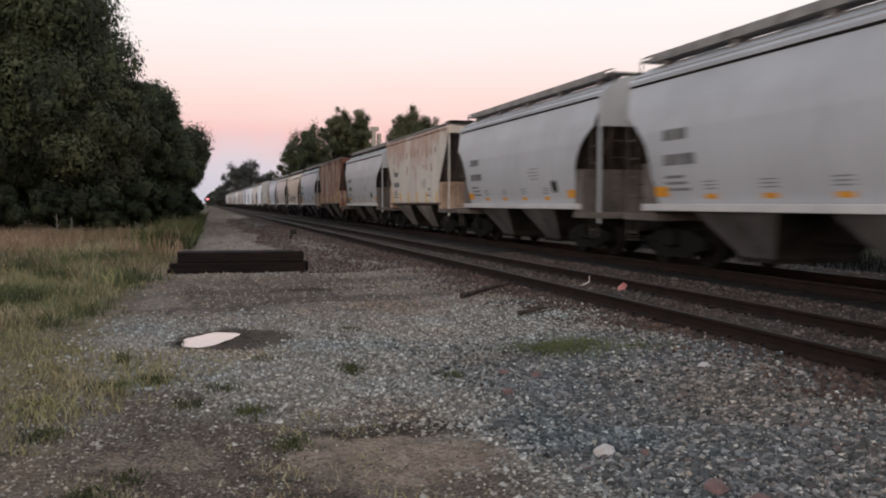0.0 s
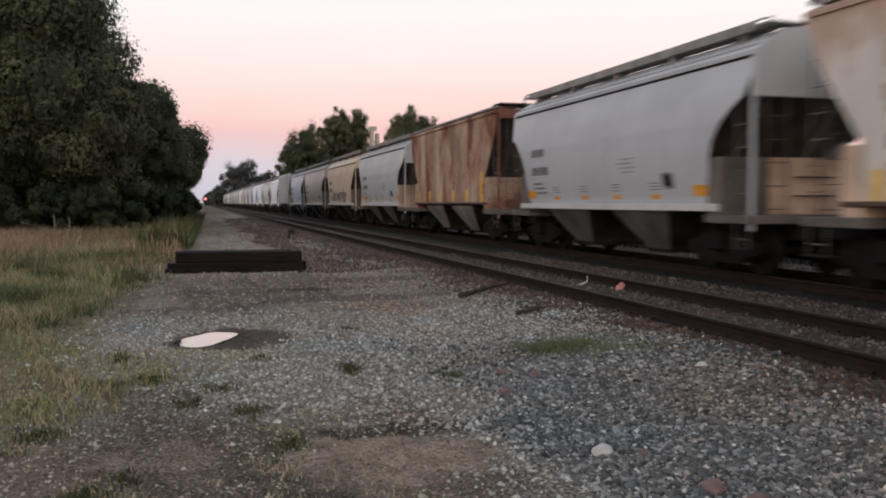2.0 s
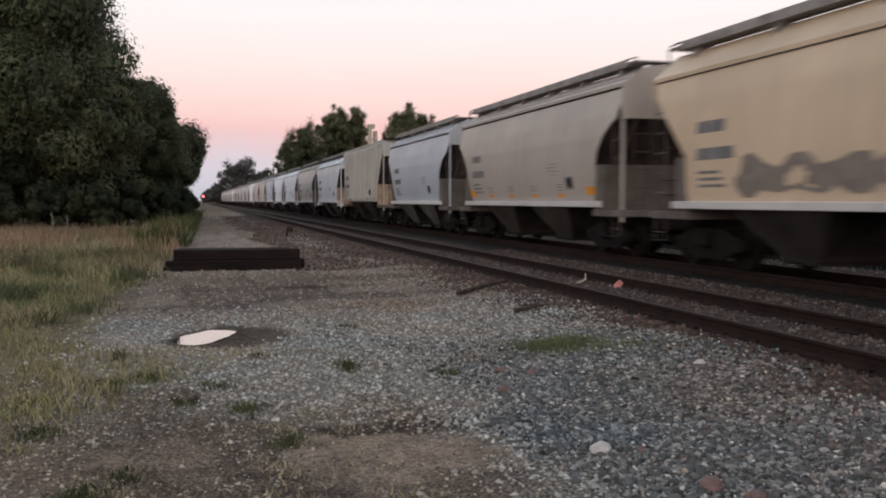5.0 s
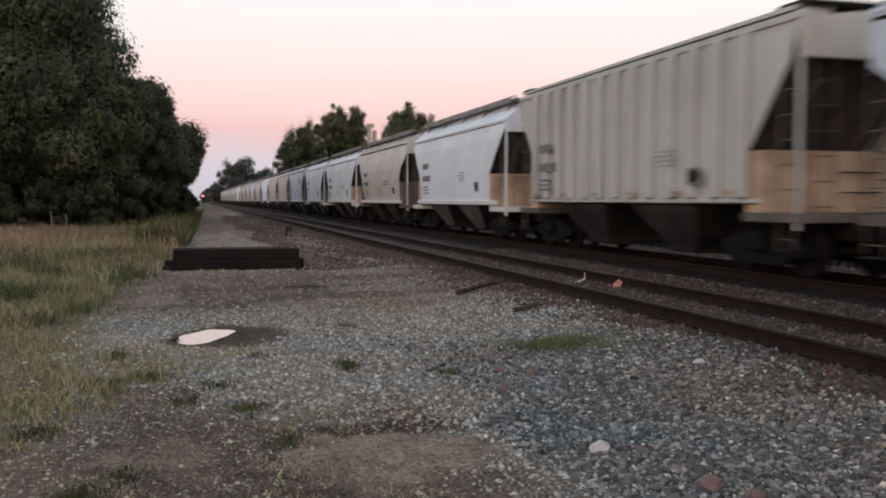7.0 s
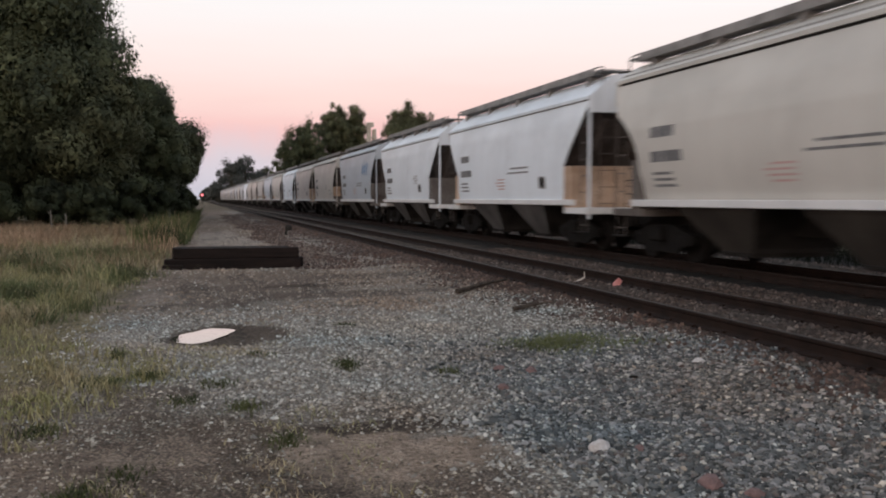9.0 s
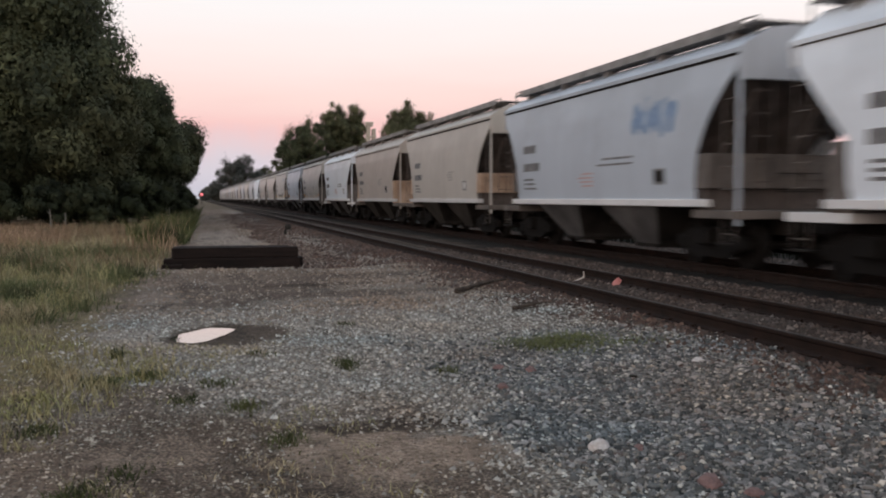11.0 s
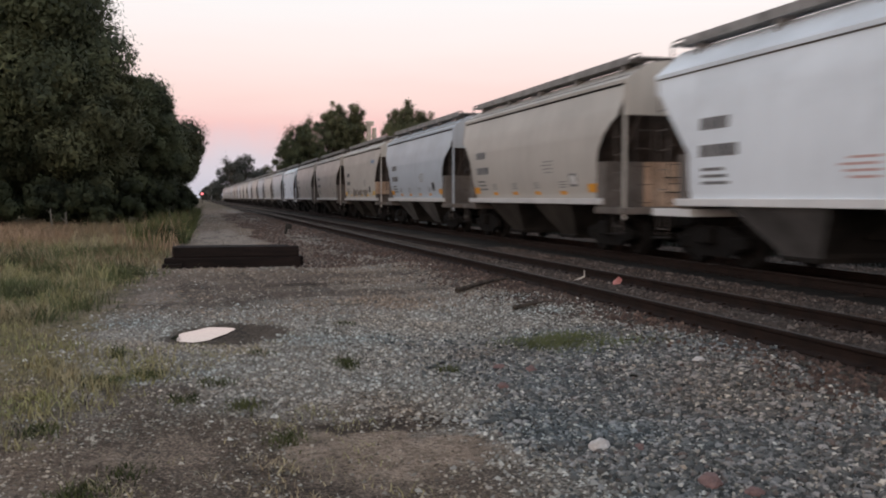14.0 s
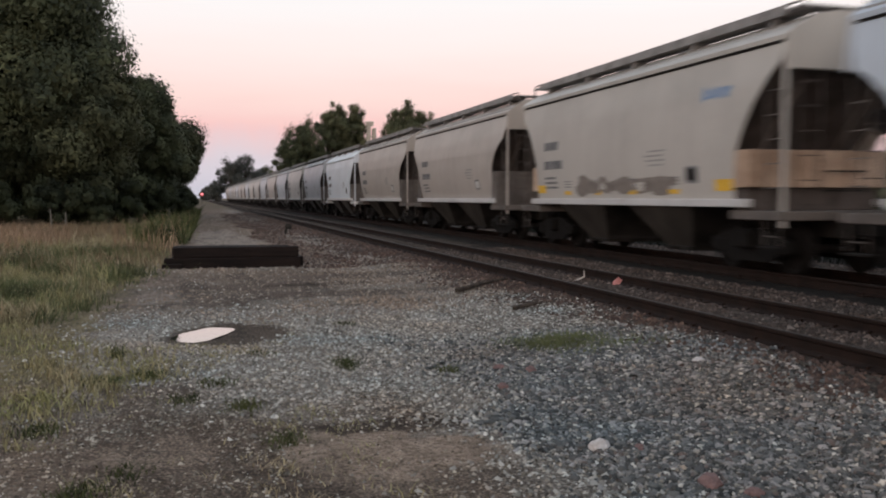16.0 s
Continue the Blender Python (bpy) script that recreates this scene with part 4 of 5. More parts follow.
def bush(x, y, h, rad, label, seed, n=4500, size=0.12, material=None):
    return tree(x, y, h, rad, label, seed, n, size, material or M_LEAF_B, 0.0, 14, "bush")


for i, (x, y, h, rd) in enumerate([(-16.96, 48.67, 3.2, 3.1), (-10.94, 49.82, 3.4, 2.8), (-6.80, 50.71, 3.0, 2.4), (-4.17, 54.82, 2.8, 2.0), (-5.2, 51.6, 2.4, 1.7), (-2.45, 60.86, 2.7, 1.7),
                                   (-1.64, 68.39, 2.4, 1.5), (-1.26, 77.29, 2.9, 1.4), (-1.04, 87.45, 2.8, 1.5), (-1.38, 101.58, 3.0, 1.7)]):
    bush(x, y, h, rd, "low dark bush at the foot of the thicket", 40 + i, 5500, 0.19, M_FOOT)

def sapling(x, y, h, seed):
    """A bare pale stem with two short side shoots."""
    rr = random.Random(seed)
    s = Shape().tube([(0, 0, -0.1), (rr.uniform(-0.06, 0.06), 0, h * 0.4), (rr.uniform(-0.15, 0.15), 0, h)], [0.045, 0.038, 0.02], 6)
    for q in (0.45, 0.7):
        s.tube([(0, 0, h * q), (rr.uniform(-0.3, 0.3), -0.1, h * q + 0.25)], [0.018, 0.008], 5)
    ob = new("sapling", s.mesh("sapling", M_PALEBARK, True))
    ob.matrix_basis = pose(x, y, float(ground_z(x, y)))
    return tagged(ob, "thin pale sapling stem at the foot of the thicket", "sapling", "lineside trees")


for i, (x, y, h) in enumerate([(-6.75, 46.9, 1.15), (-6.15, 47.4, 0.95), (-1.55, 57.5, 1.1)]):
    sapling(x, y, h, 200 + i)

# shrubs beyond the train, seen through the gaps between the cars
for i in range(9):
    bush(29 + 2.5 * math.sin(i * 2.1), 9 + 6.0 * i, 3.7 + 0.8 * math.sin(i * 1.7), 4.2, "dark shrub in the belt beyond the railway", 140 + i, 2600, 0.34, M_LEAF)

# trees behind the train
BT = "round-headed green tree standing beyond the railway"
tree(19.8, 166.0, 17.0, 4.3, BT, 51, 26000, 0.36, M_LEAF, 0.20, 44, puff=1.35)
tree(16.9, 168.0, 12.6, 2.9, BT, 56, 12000, 0.34, M_LEAF, 0.10, 26, puff=1.35)
tree(26.1, 170.0, 20.0, 3.3, BT, 52, 20000, 0.34, M_LEAF_MID, 0.42, 34, puff=1.45)
tree(29.9, 171.0, 19.9, 3.2, BT, 57, 22000, 0.34, M_LEAF_MID, 0.38, 34, puff=1.45)
tree(27.9, 174.0, 16.2, 4.2, BT, 55, 16000, 0.36, M_LEAF_MID, 0.05, 34, puff=1.4)
tree(36.0, 161.5, 17.6, 2.7, BT, 53, 16000, 0.34, M_LEAF_MID, 0.35, 30, puff=1.45)
tree(38.4, 160.2, 19.5, 4.0, BT, 58, 24000, 0.36, M_LEAF_MID, 0.36, 40, puff=1.4)
tree(42.8, 160.0, 17.8, 4.6, BT, 54, 20000, 0.36, M_LEAF_MID, 0.30, 34, puff=1.4)
tree(40.2, 163.0, 14.0, 4.8, BT, 60, 14000, 0.36, M_LEAF_B, 0.05, 30, puff=1.3)
tree(14.4, 172.0, 8.2, 2.6, BT, 50, 6000, 0.32, M_LEAF_B, 0.02, 18)
tree(52.0, 175.0, 15.0, 6.5, BT, 59, 12000, 0.50, M_LEAF_B, 0.04, 24)
# far wood that closes the line
FW = "hazy far tree closing the end of the line"
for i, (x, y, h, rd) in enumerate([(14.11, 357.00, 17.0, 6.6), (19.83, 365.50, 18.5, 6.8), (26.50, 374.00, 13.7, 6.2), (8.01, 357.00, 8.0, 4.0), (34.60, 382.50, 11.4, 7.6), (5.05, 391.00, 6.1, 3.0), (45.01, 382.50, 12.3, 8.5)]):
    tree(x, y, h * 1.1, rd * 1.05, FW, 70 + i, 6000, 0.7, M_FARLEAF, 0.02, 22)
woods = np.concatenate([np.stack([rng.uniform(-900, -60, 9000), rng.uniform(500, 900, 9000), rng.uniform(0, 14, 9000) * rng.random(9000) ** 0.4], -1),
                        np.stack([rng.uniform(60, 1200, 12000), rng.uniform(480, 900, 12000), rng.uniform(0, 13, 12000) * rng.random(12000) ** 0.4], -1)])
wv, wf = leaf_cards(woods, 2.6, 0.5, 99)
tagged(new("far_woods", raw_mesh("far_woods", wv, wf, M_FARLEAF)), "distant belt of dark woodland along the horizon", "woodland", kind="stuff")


def tower():
    t = tagged(new("grain_tower"), "slim pale concrete tower between trees beyond the railway", "tower")
    t.matrix_basis = pose(44.2, 226, 0)
    for x0, x1, top in ((-1.15, -0.25, 20.2), (0.35, 1.15, 19.6)):
        part("column", Shape().box(x0, x1, -1.0, 1.0, -0.2, top, 0.06), M_TOWER, t)
    part("cap", Shape().box(-1.3, 0.5, -1.1, 1.1, 20.2, 21.3, 0.08), M_TOWER, t)
    part("platform", Shape().box(-1.25, 1.25, -1.05, 1.05, 17.3, 17.7, 0.03), M_TOWER, t)
    return t


tower()


def block_signal():
    """A far lineside signal showing red."""
    g = tagged(new("railway_signal"), "far lineside signal mast with a lit red lamp", "railway signal")
    g.matrix_basis = pose(2.0, 262, 0)
    part("mast", Shape().tube([(0, 0, -0.2), (0, 0, 3.4)], [0.09, 0.07], 8), M_POST, g)
    part("backboard", Shape().turned([(0.0, 0.48), (0.05, 0.48)], "y", 20), M_POST, g, at=pose(0, 0.1, 2.75))
    part("lamp", Shape().turned([(-0.14, 0.20), (-0.04, 0.36), (0.0, 0.36)], "y", 16), M_REDLAMP, g, "lit red lamp", pose(0, 0.08, 2.75))
    return g


block_signal()


# ---- grass ----
def blades(name, xs, ys, h_lo, h_hi, width, material, label, seed, lean=0.45, tall=None):
    r = np.random.default_rng(seed)
    n = len(xs)
    h = r.uniform(h_lo, h_hi, n) * (0.6 + 0.4 * r.random(n))
    if tall is not None:
        h = h * tall
    a = r.uniform(0, 2 * np.pi, n)
    side = np.stack([np.cos(a), np.sin(a), np.zeros(n)], -1) * (width * r.uniform(0.6, 1.3, n))[:, None]
    tilt = np.stack([r.normal(0, lean, n), r.normal(0, lean, n), np.zeros(n)], -1) * h[:, None]
    base = np.stack([xs, ys, ground_z(xs, ys) - 0.01], -1)
    up = np.stack([np.zeros(n), np.zeros(n), h], -1)
    mid = base + up * 0.55 + tilt * 0.35
    tip = base + up * 0.95 + tilt
    v = np.stack([base - side, base + side, mid + side * 0.7, mid - side * 0.7, tip + side * 0.08, tip - side * 0.08], 1)
    f = np.array([(0, 1, 2, 3), (3, 2, 4, 5)])[None] + (np.arange(n) * 6)[:, None, None]
    return tagged(new(name, raw_mesh(name, v.reshape(-1, 3), f.reshape(-1, 4), material)), label, "grass", kind="stuff")


def edge_of_meadow(y):
    """The x where the meadow gives way to gravel."""
    return np.interp(y, [3.59, 7.01, 8.28, 10.03, 11.36, 13.93, 17.31, 22.33, 30.59, 49.83, 94.44], [-1.80, -0.89, -0.45, -0.76, -1.56, -1.53, -1.30, -0.77, -0.40, -0.00, 0.43])


xs, ys = field(135000, -9, 0.4, 6.2, 30, 1.35)
e = edge_of_meadow(ys) + 0.45 * waves(xs * 1.3, ys * 1.1)
clump = soft(waves(xs * 2.1 + 3, ys * 1.7), -0.7, 0.5)
bx, by = keep(xs, ys, (1 - soft(xs, e - 0.5, e + 0.25)) * (0.30 + 0.70 * clump) * (0.50 + 0.50 * soft(ys, 6.8, 9.0)))
blades("meadow_grass", bx, by, 0.05, 0.20, 0.007, M_GRASS, "rough green meadow grass beside the gravel", 5, tall=(0.6 + 1.5 * soft(waves(bx * 2.3 + 3, by * 1.5), -0.2, 0.9)) * (0.5 + 0.5 * soft(by, 7.8, 11.5)))
xs, ys = field(40000, -24, 0.3, 17, 58, 1.3)
e = edge_of_meadow(ys) + 0.6 * waves(xs, ys)
bx, by = keep(xs, ys, (1 - soft(xs, e - 0.9, e + 0.1)) * (0.25 + 0.75 * soft(waves(xs * 0.8, ys * 0.6), -0.6, 0.5)))
blades("tall_green_grass", bx, by, 0.14, 0.46, 0.011, M_GRASS, "tall green grass in front of the thicket", 6, tall=0.35 + 1.2 * soft(waves(bx * 1.1 + 2, by * 0.7), -0.5, 0.8))
xs, ys = field(36000, -20, -0.8, 22, 50, 1.2)
bx, by = keep(xs, ys, (1 - soft(xs + 0.08 * (ys - 35), -6.8 + 2 * waves(xs, ys * 0.5), -3.8)) * soft(ys, 24, 31))
blades("dry_grass", bx, by, 0.30, 0.75, 0.011, M_DRY, "tall dry golden grass in front of the thicket", 7)
xs, ys = field(34000, -12, 0.2, 17, 50, 1.2)
e = edge_of_meadow(ys) + 0.5 * waves(xs, ys)
bx, by = keep(xs, ys, (1 - soft(xs, e - 1.0, e)) * soft(ys, 19, 26) * soft(waves(xs * 0.7 + 1, ys * 0.5), -0.6, 0.5))
blades("brown_weeds", bx, by, 0.16, 0.60, 0.012, M_BROWNWEED, "dull brown weeds gone to seed in the meadow", 64, 0.5, 0.4 + 0.9 * soft(waves(bx * 1.7, by * 0.9), -0.6, 0.7))
r = np.random.default_rng(61)
cx, cy = r.uniform(-7.5, -1.3, 80), 12.2 + 17 * r.random(80) ** 1.2
m = cx < edge_of_meadow(cy) - 0.15
cx, cy = np.repeat(cx[m], 130), np.repeat(cy[m], 130)
wide = 0.10 + 0.012 * cy
blades("weed_clumps", cx + r.normal(size=len(cx)) * wide, cy + r.normal(size=len(cx)) * wide, 0.10, 0.34, 0.009, M_TUFT, "green weed clumps standing in the meadow", 62, 0.55, 0.5 + 0.04 * cy)
xs, ys = field(9000, -2.4, -0.25, 33, 92, 1.0)
xs = xs + 0.012 * (ys - 31)
blades("lineside_weeds", xs, ys, 0.3, 0.95, 0.022, M_WEED, "tall dark green weeds along the dirt track", 8, tall=0.3 + 1.1 * soft(waves(xs * 2.3, ys * 0.9), -0.7, 0.7))
xs, ys = field(1400, -2.6, -0.5, 28, 80, 1.1)
xs = xs + 0.012 * (ys - 31)
blades("dry_stalks", xs, ys, 0.35, 1.0, 0.014, M_DRY, "dry brown stalks among weeds along the dirt track", 63, 0.35, 0.4 + 0.9 * soft(waves(xs * 3.1, ys * 1.3), -0.6, 0.8))


xs, ys = field(42000, -2.6, 1.4, 3.9, 12.0, 1.1)
patchy = soft(waves(xs * 2.3 + 1, ys * 2.6), 0.0, 0.7) * (1 - soft(xs + 0.3 * waves(xs, ys), 0.2, 1.5))
bx, by = keep(xs, ys, patchy * 0.8 * (1 - 0.9 * sandy(xs, ys)) * (1 - np.clip(wet(xs, ys), 0, 1)))
blades("thin_turf", bx, by, 0.015, 0.085, 0.005, M_GRASS, "thin low turf growing through gravelly dirt", 10, 0.7)

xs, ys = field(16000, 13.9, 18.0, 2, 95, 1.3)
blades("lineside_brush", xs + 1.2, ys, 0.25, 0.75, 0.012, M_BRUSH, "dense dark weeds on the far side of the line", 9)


def tuft(x, y, rx, ry, n, h, label, seed, material=None):
    r = np.random.default_rng(seed)
    px, py = x + r.normal(0, rx * 0.5, n), y + r.normal(0, ry * 0.5, n)
    return blades("grass_tuft", px, py, h * 0.4, h, 0.006, material or M_WEED, label, seed, 0.5)


tuft(3.92, 9.25, 0.54, 0.46, 2300, 0.11, "low green grass tuft growing in gravel", 21, M_TUFT)
tuft(4.40, 8.75, 0.6, 0.4, 600, 0.09, "low green grass tuft growing in gravel", 22, M_TUFT)
tuft(1.44, 8.69, 0.12, 0.30, 260, 0.10, "dark weed tuft in gravel", 23)
tuft(2.35, 8.11, 0.12, 0.2, 160, 0.09, "small weed tuft in gravel", 24)
for i, (x, y, n) in enumerate([(0.35, 7.11, 160), (0.58, 6.06, 160), (-0.67, 5.18, 260), (-0.83, 8.39, 420), (-0.44, 8.63, 420), (0.17, 8.07, 140), (-0.12, 7.49, 140), (1.92, 11.49, 90), (0.66, 9.59, 80), (-1.09, 6.68, 200), (-0.43, 5.51, 110)]):
    tuft(x, y, 0.16, 0.22, n, 0.09, "small green weed tuft in gravelly dirt", 30 + i)
tuft(-0.79, 9.60, 0.07, 0.10, 40, 0.28, "single tall dark weed stalk by the gravel", 45)
tuft(-0.87, 7.53, 0.015, 0.02, 6, 0.22, "single thin dead stalk in dirt", 46, M_TWIG)


# ---- freight cars ----
WHEEL_R = 0.457
PITCHES = [
    0.000490, 0.001370, 0.002232, 0.003069, 0.003937, 0.004793, 0.005655, 0.006525, 0.007434, 0.008230, 0.009122, 0.009978, 0.010830,
    0.011714, 0.012529, 0.013406, 0.014252, 0.015107, 0.015956, 0.016837, 0.017693, 0.018551, 0.019411, 0.020290, 0.021146, 0.022035, 0.022902]
REACH, SPEED = 15993.0, 16.776
GAPS = [REACH * w - 2.455 for w in PITCHES]
while len(GAPS) < 41:
    GAPS.append(GAPS[-1] + 13.8 + 0.5 * math.sin(len(GAPS) * 2.3))


EAVE = {"round": 4.06, "trap": 3.90, "bell": 4.06, "flat": 4.36}
LEDGE = 2.24


def side_profile(kind):
    if kind == "round":
        return [(1.31, 1.22), (1.42, 1.5), (1.52, 1.95), (1.57, 2.45), (1.57, 2.95), (1.50, 3.45), (1.36, 4.06)]
    if kind == "flat":
        return [(1.48, 1.33), (1.50, 1.6), (1.50, 2.6), (1.50, 3.4), (1.50, 3.9), (1.49, 4.15), (1.48, 4.36)]
    return [(1.47, 1.22), (1.50, 1.5), (1.53, 1.95), (1.54, 2.45), (1.53, 2.95), (1.50, 3.45), (1.42, EAVE[kind])]


def end_inset(kind, z):
    """How far the side's end stands back from the end of the roof, by height."""
    if kind == "flat":
        return float(np.interp(z, [1.1, 2.24, 3.70, 4.4], [1.36, 1.36, 0.25, 0.08]))
    if kind == "bell":
        return float(np.interp(z, [1.1, 1.75, 2.2, 2.45, 2.75, 3.1, 3.45, 3.7, 4.1], [1.40, 1.40, 1.33, 1.22, 1.05, 0.80, 0.46, 0.18, 0.03]))
    if kind == "trap":
        return float(np.interp(z, [1.1, 2.24, 3.50, 4.0], [1.48, 1.48, 0.28, 0.04]))
    return float(np.interp(z, [1.1, 1.75, 2.2, 2.55, 2.85, 3.1, 3.3, 4.0], [1.22, 1.36, 1.34, 1.20, 0.95, 0.62, 0.26, 0.03]))


def heights(kind):
    return sorted(set([round(p[1], 3) for p in side_profile(kind)] + [1.75, 2.24, 2.55, 2.7, 2.85, 3.1, 3.3, 3.5, 3.7]))


def half_width(kind, z):
    prof = side_profile(kind)
    return float(np.interp(z, [p[1] for p in prof], [p[0] for p in prof]))


def side_sheet(kind, half, sx):
    """One curved side, a thin plate that overhangs the sloping end floor."""
    s = Shape()
    rings = []
    for z in heights(kind):
        w, e = half_width(kind, z), half - end_inset(kind, z)
        rings.append([(sx * w, -e, z), (sx * w, e, z), (sx * (w - 0.03), e, z), (sx * (w - 0.03), -e, z)])
    return s.loft(rings)


def car_core(kind, half, cap):
    """The hold between the sides: it slopes inwards below the end caps."""
    s = Shape()
    rings = []
    for z in heights(kind):
        if z > cap + 0.2:
            inset = end_inset(kind, z)
        elif z < LEDGE:
            inset = end_inset(kind, z) + 0.06
        else:
            inset = 1.95 - 1.65 * (z - LEDGE) / (cap + 0.2 - LEDGE)
        w, e = half_width(kind, z) - 0.032, half - max(0.25, inset)
        rings.append([(-w, -e, z), (w, -e, z), (w, e, z), (-w, e, z)])
        if abs(z - LEDGE) < 0.001:
            e2 = half - end_inset(kind, z) - 0.06
            rings.insert(-1, [(-w, -e2, z), (w, -e2, z), (w, e2, z), (-w, e2, z)])
    return s.loft(rings)


def roof_section(kind):
    edge, eave = side_profile(kind)[-1][0], EAVE[kind]
    top = 4.56 if kind != "flat" else eave + 0.14
    prof = [(-edge - 0.050, eave - 0.02), (-edge - 0.055, eave + 0.06), (-edge + 0.08, eave + 0.16), (-0.85, top - 0.07), (-0.4, top), (0.4, top), (0.85, top - 0.07),
            (edge - 0.08, eave + 0.16), (edge + 0.055, eave + 0.06), (edge + 0.050, eave - 0.02)]
    if kind == "flat":
        prof = [(x, min(z, eave + 0.14)) for x, z in prof]
    return prof


def car_roof(kind, half):
    return Shape().loft([[(x, y, z) for x, z in roof_section(kind)] for y in (-half, half)])


def end_cap(kind, half, cap, sy):
    """The flat plate that closes the end under the roof."""
    w = half_width(kind, cap) - 0.05
    prof = [(-w, cap)] + [(x * 0.985, z) for x, z in roof_section(kind)[1:-1]] + [(w, cap)]
    return Shape().loft([[(x, sy * (half - d), z) for x, z in prof] for d in (-0.006, 0.08)])


def hopper_bay(ym):
    """A chute that narrows from the body's floor down to its gate."""
    s = Shape()
    s.loft([[(-a, ym - b, z), (a, ym - b, z), (a, ym + b, z), (-a, ym + b, z)]
            for a, b, z in ((1.47, 1.34, 1.26), (1.42, 1.28, 1.12), (0.96, 0.58, 0.42), (0.92, 0.54, 0.34))])
    return s


def sideframe_shape():
    out = [(-1.22, 0.40), (-1.22, 0.60), (-0.95, 0.66), (-0.55, 0.80), (0.55, 0.80), (0.95, 0.66), (1.22, 0.60), (1.22, 0.40),
           (0.95, 0.36), (0.62, 0.20), (-0.62, 0.20), (-0.95, 0.36)]
    s = Shape()
    s.loft([[(x, y, z) for y, z in out] for x in (-0.06, 0.06)])
    for y in (-0.91, 0.91):
        s.box(-0.10, 0.10, y - 0.15, y + 0.15, 0.33, 0.60, 0.03)
    return s


def wheelset_shape():
    s = Shape()
    for sx in (-1, 1):
        prof = [(0.60, 0.09), (0.64, 0.12), (0.665, 0.36), (0.655, 0.40), (0.653, 0.484), (0.685, 0.484), (0.70, 0.458), (0.80, 0.45), (0.802, 0.39), (0.74, 0.36), (0.72, 0.16), (0.80, 0.12), (0.80, 0.09)]
        s.turned([(sx * a, r) for a, r in prof], "x", 22)
    s.turned([(-1.06, 0.075), (-0.6, 0.085), (0.0, 0.08), (0.6, 0.085), (1.06, 0.075)], "x", 10)
    return s


ME_FRAME = sideframe_shape().mesh("sideframe", M_TRUCK)
ME_WHEELS = wheelset_shape().mesh("wheelset", M_WHEEL)
ME_BOLSTER = Shape().box(-1.25, 1.25, -0.22, 0.22, 0.44, 0.78, 0.04).box(-0.35, 0.35, -0.2, 0.2, 0.78, 0.98, 0.03).mesh("bolster", M_TRUCK)
SPRING = Shape()
for y in (-0.16, 0.0, 0.16):
    SPRING.turned([(0.24 + 0.02 * i, 0.065 if i % 2 else 0.05) for i in range(11)], "z", 8)
    SPRING.v[-88:] = [(x, yy + y, z) for x, yy, z in SPRING.v[-88:]]
ME_SPRING = SPRING.mesh("spring", M_TRUCK)
ME_COUPLER = Shape().box(-0.11, 0.11, -0.75, 0.0, 0.72, 0.96, 0.02).box(-0.19, 0.17, -1.02, -0.70, 0.68, 1.0, 0.06).box(-0.02, 0.02, -0.86, -0.84, 0.45, 0.70).mesh("coupler", M_TRUCK)
WHEELSETS = []


def truck(car, y):
    t = part("truck", ME_BOLSTER, None, car, "grimy black cast-steel truck", pose(0, y, 0))
    for x in (-1.0, 1.0):
        part("sideframe", ME_FRAME, None, t, at=pose(x, 0, 0))
        part("spring", ME_SPRING, None, t, at=pose(x, 0, 0))
    for dy in (-0.91, 0.91):
        WHEELSETS.append((part("wheelset", ME_WHEELS, None, t, at=pose(0, dy, WHEEL_R)), dy))
    return t


def ladder(x, y, z0, z1, across, step_h=0.42):
    """Two stiles with rungs; the rungs run along 'across'."""
    s = Shape()
    a = Vector(across) * 0.21
    p = Vector((x, y, 0))
    for q in (-1, 1):
        s.bar(p + a * q + Vector((0, 0, z0)), p + a * q + Vector((0, 0, z1)), 0.016)
    z = z0 + 0.15
    while z < z1 - 0.05:
        s.bar(p - a + Vector((0, 0, z)), p + a + Vector((0, 0, z)), 0.018)
        z += step_h
    return s


def side_x(kind, z):
    prof = side_profile(kind)
    return -float(np.interp(z, [p[1] for p in prof], [p[0] for p in prof])) - 0.004


def decal(kind, y0, y1, z0, z1):
    """A thin painted panel that follows the side facing the camera."""
    s = Shape()
    n = 4
    zs = [z0 + (z1 - z0) * i / n for i in range(n + 1)]
    s.loft([[(side_x(kind, z), y0, z), (side_x(kind, z), y1, z), (side_x(kind, z) + 0.003, y1, z), (side_x(kind, z) + 0.003, y0, z)] for z in zs])
    return s


LOOKS = {
    "grey": "pale grey", "bluegrey": "pale blue-grey", "white": "white", "beige": "beige-grey", "cream": "chalky cream", "taupe": "grimy taupe", "tan": "yellowish tan",
    "rust": "heavily rusted brown", "rustwhite": "rust-stained off-white", "ribgrey": "warm grey"}
SHAPES = {"round": "round-sided covered hopper car", "flat": "post-sided covered hopper car", "trap": "slope-ended covered hopper car", "bell": "bell-ended covered hopper car"}


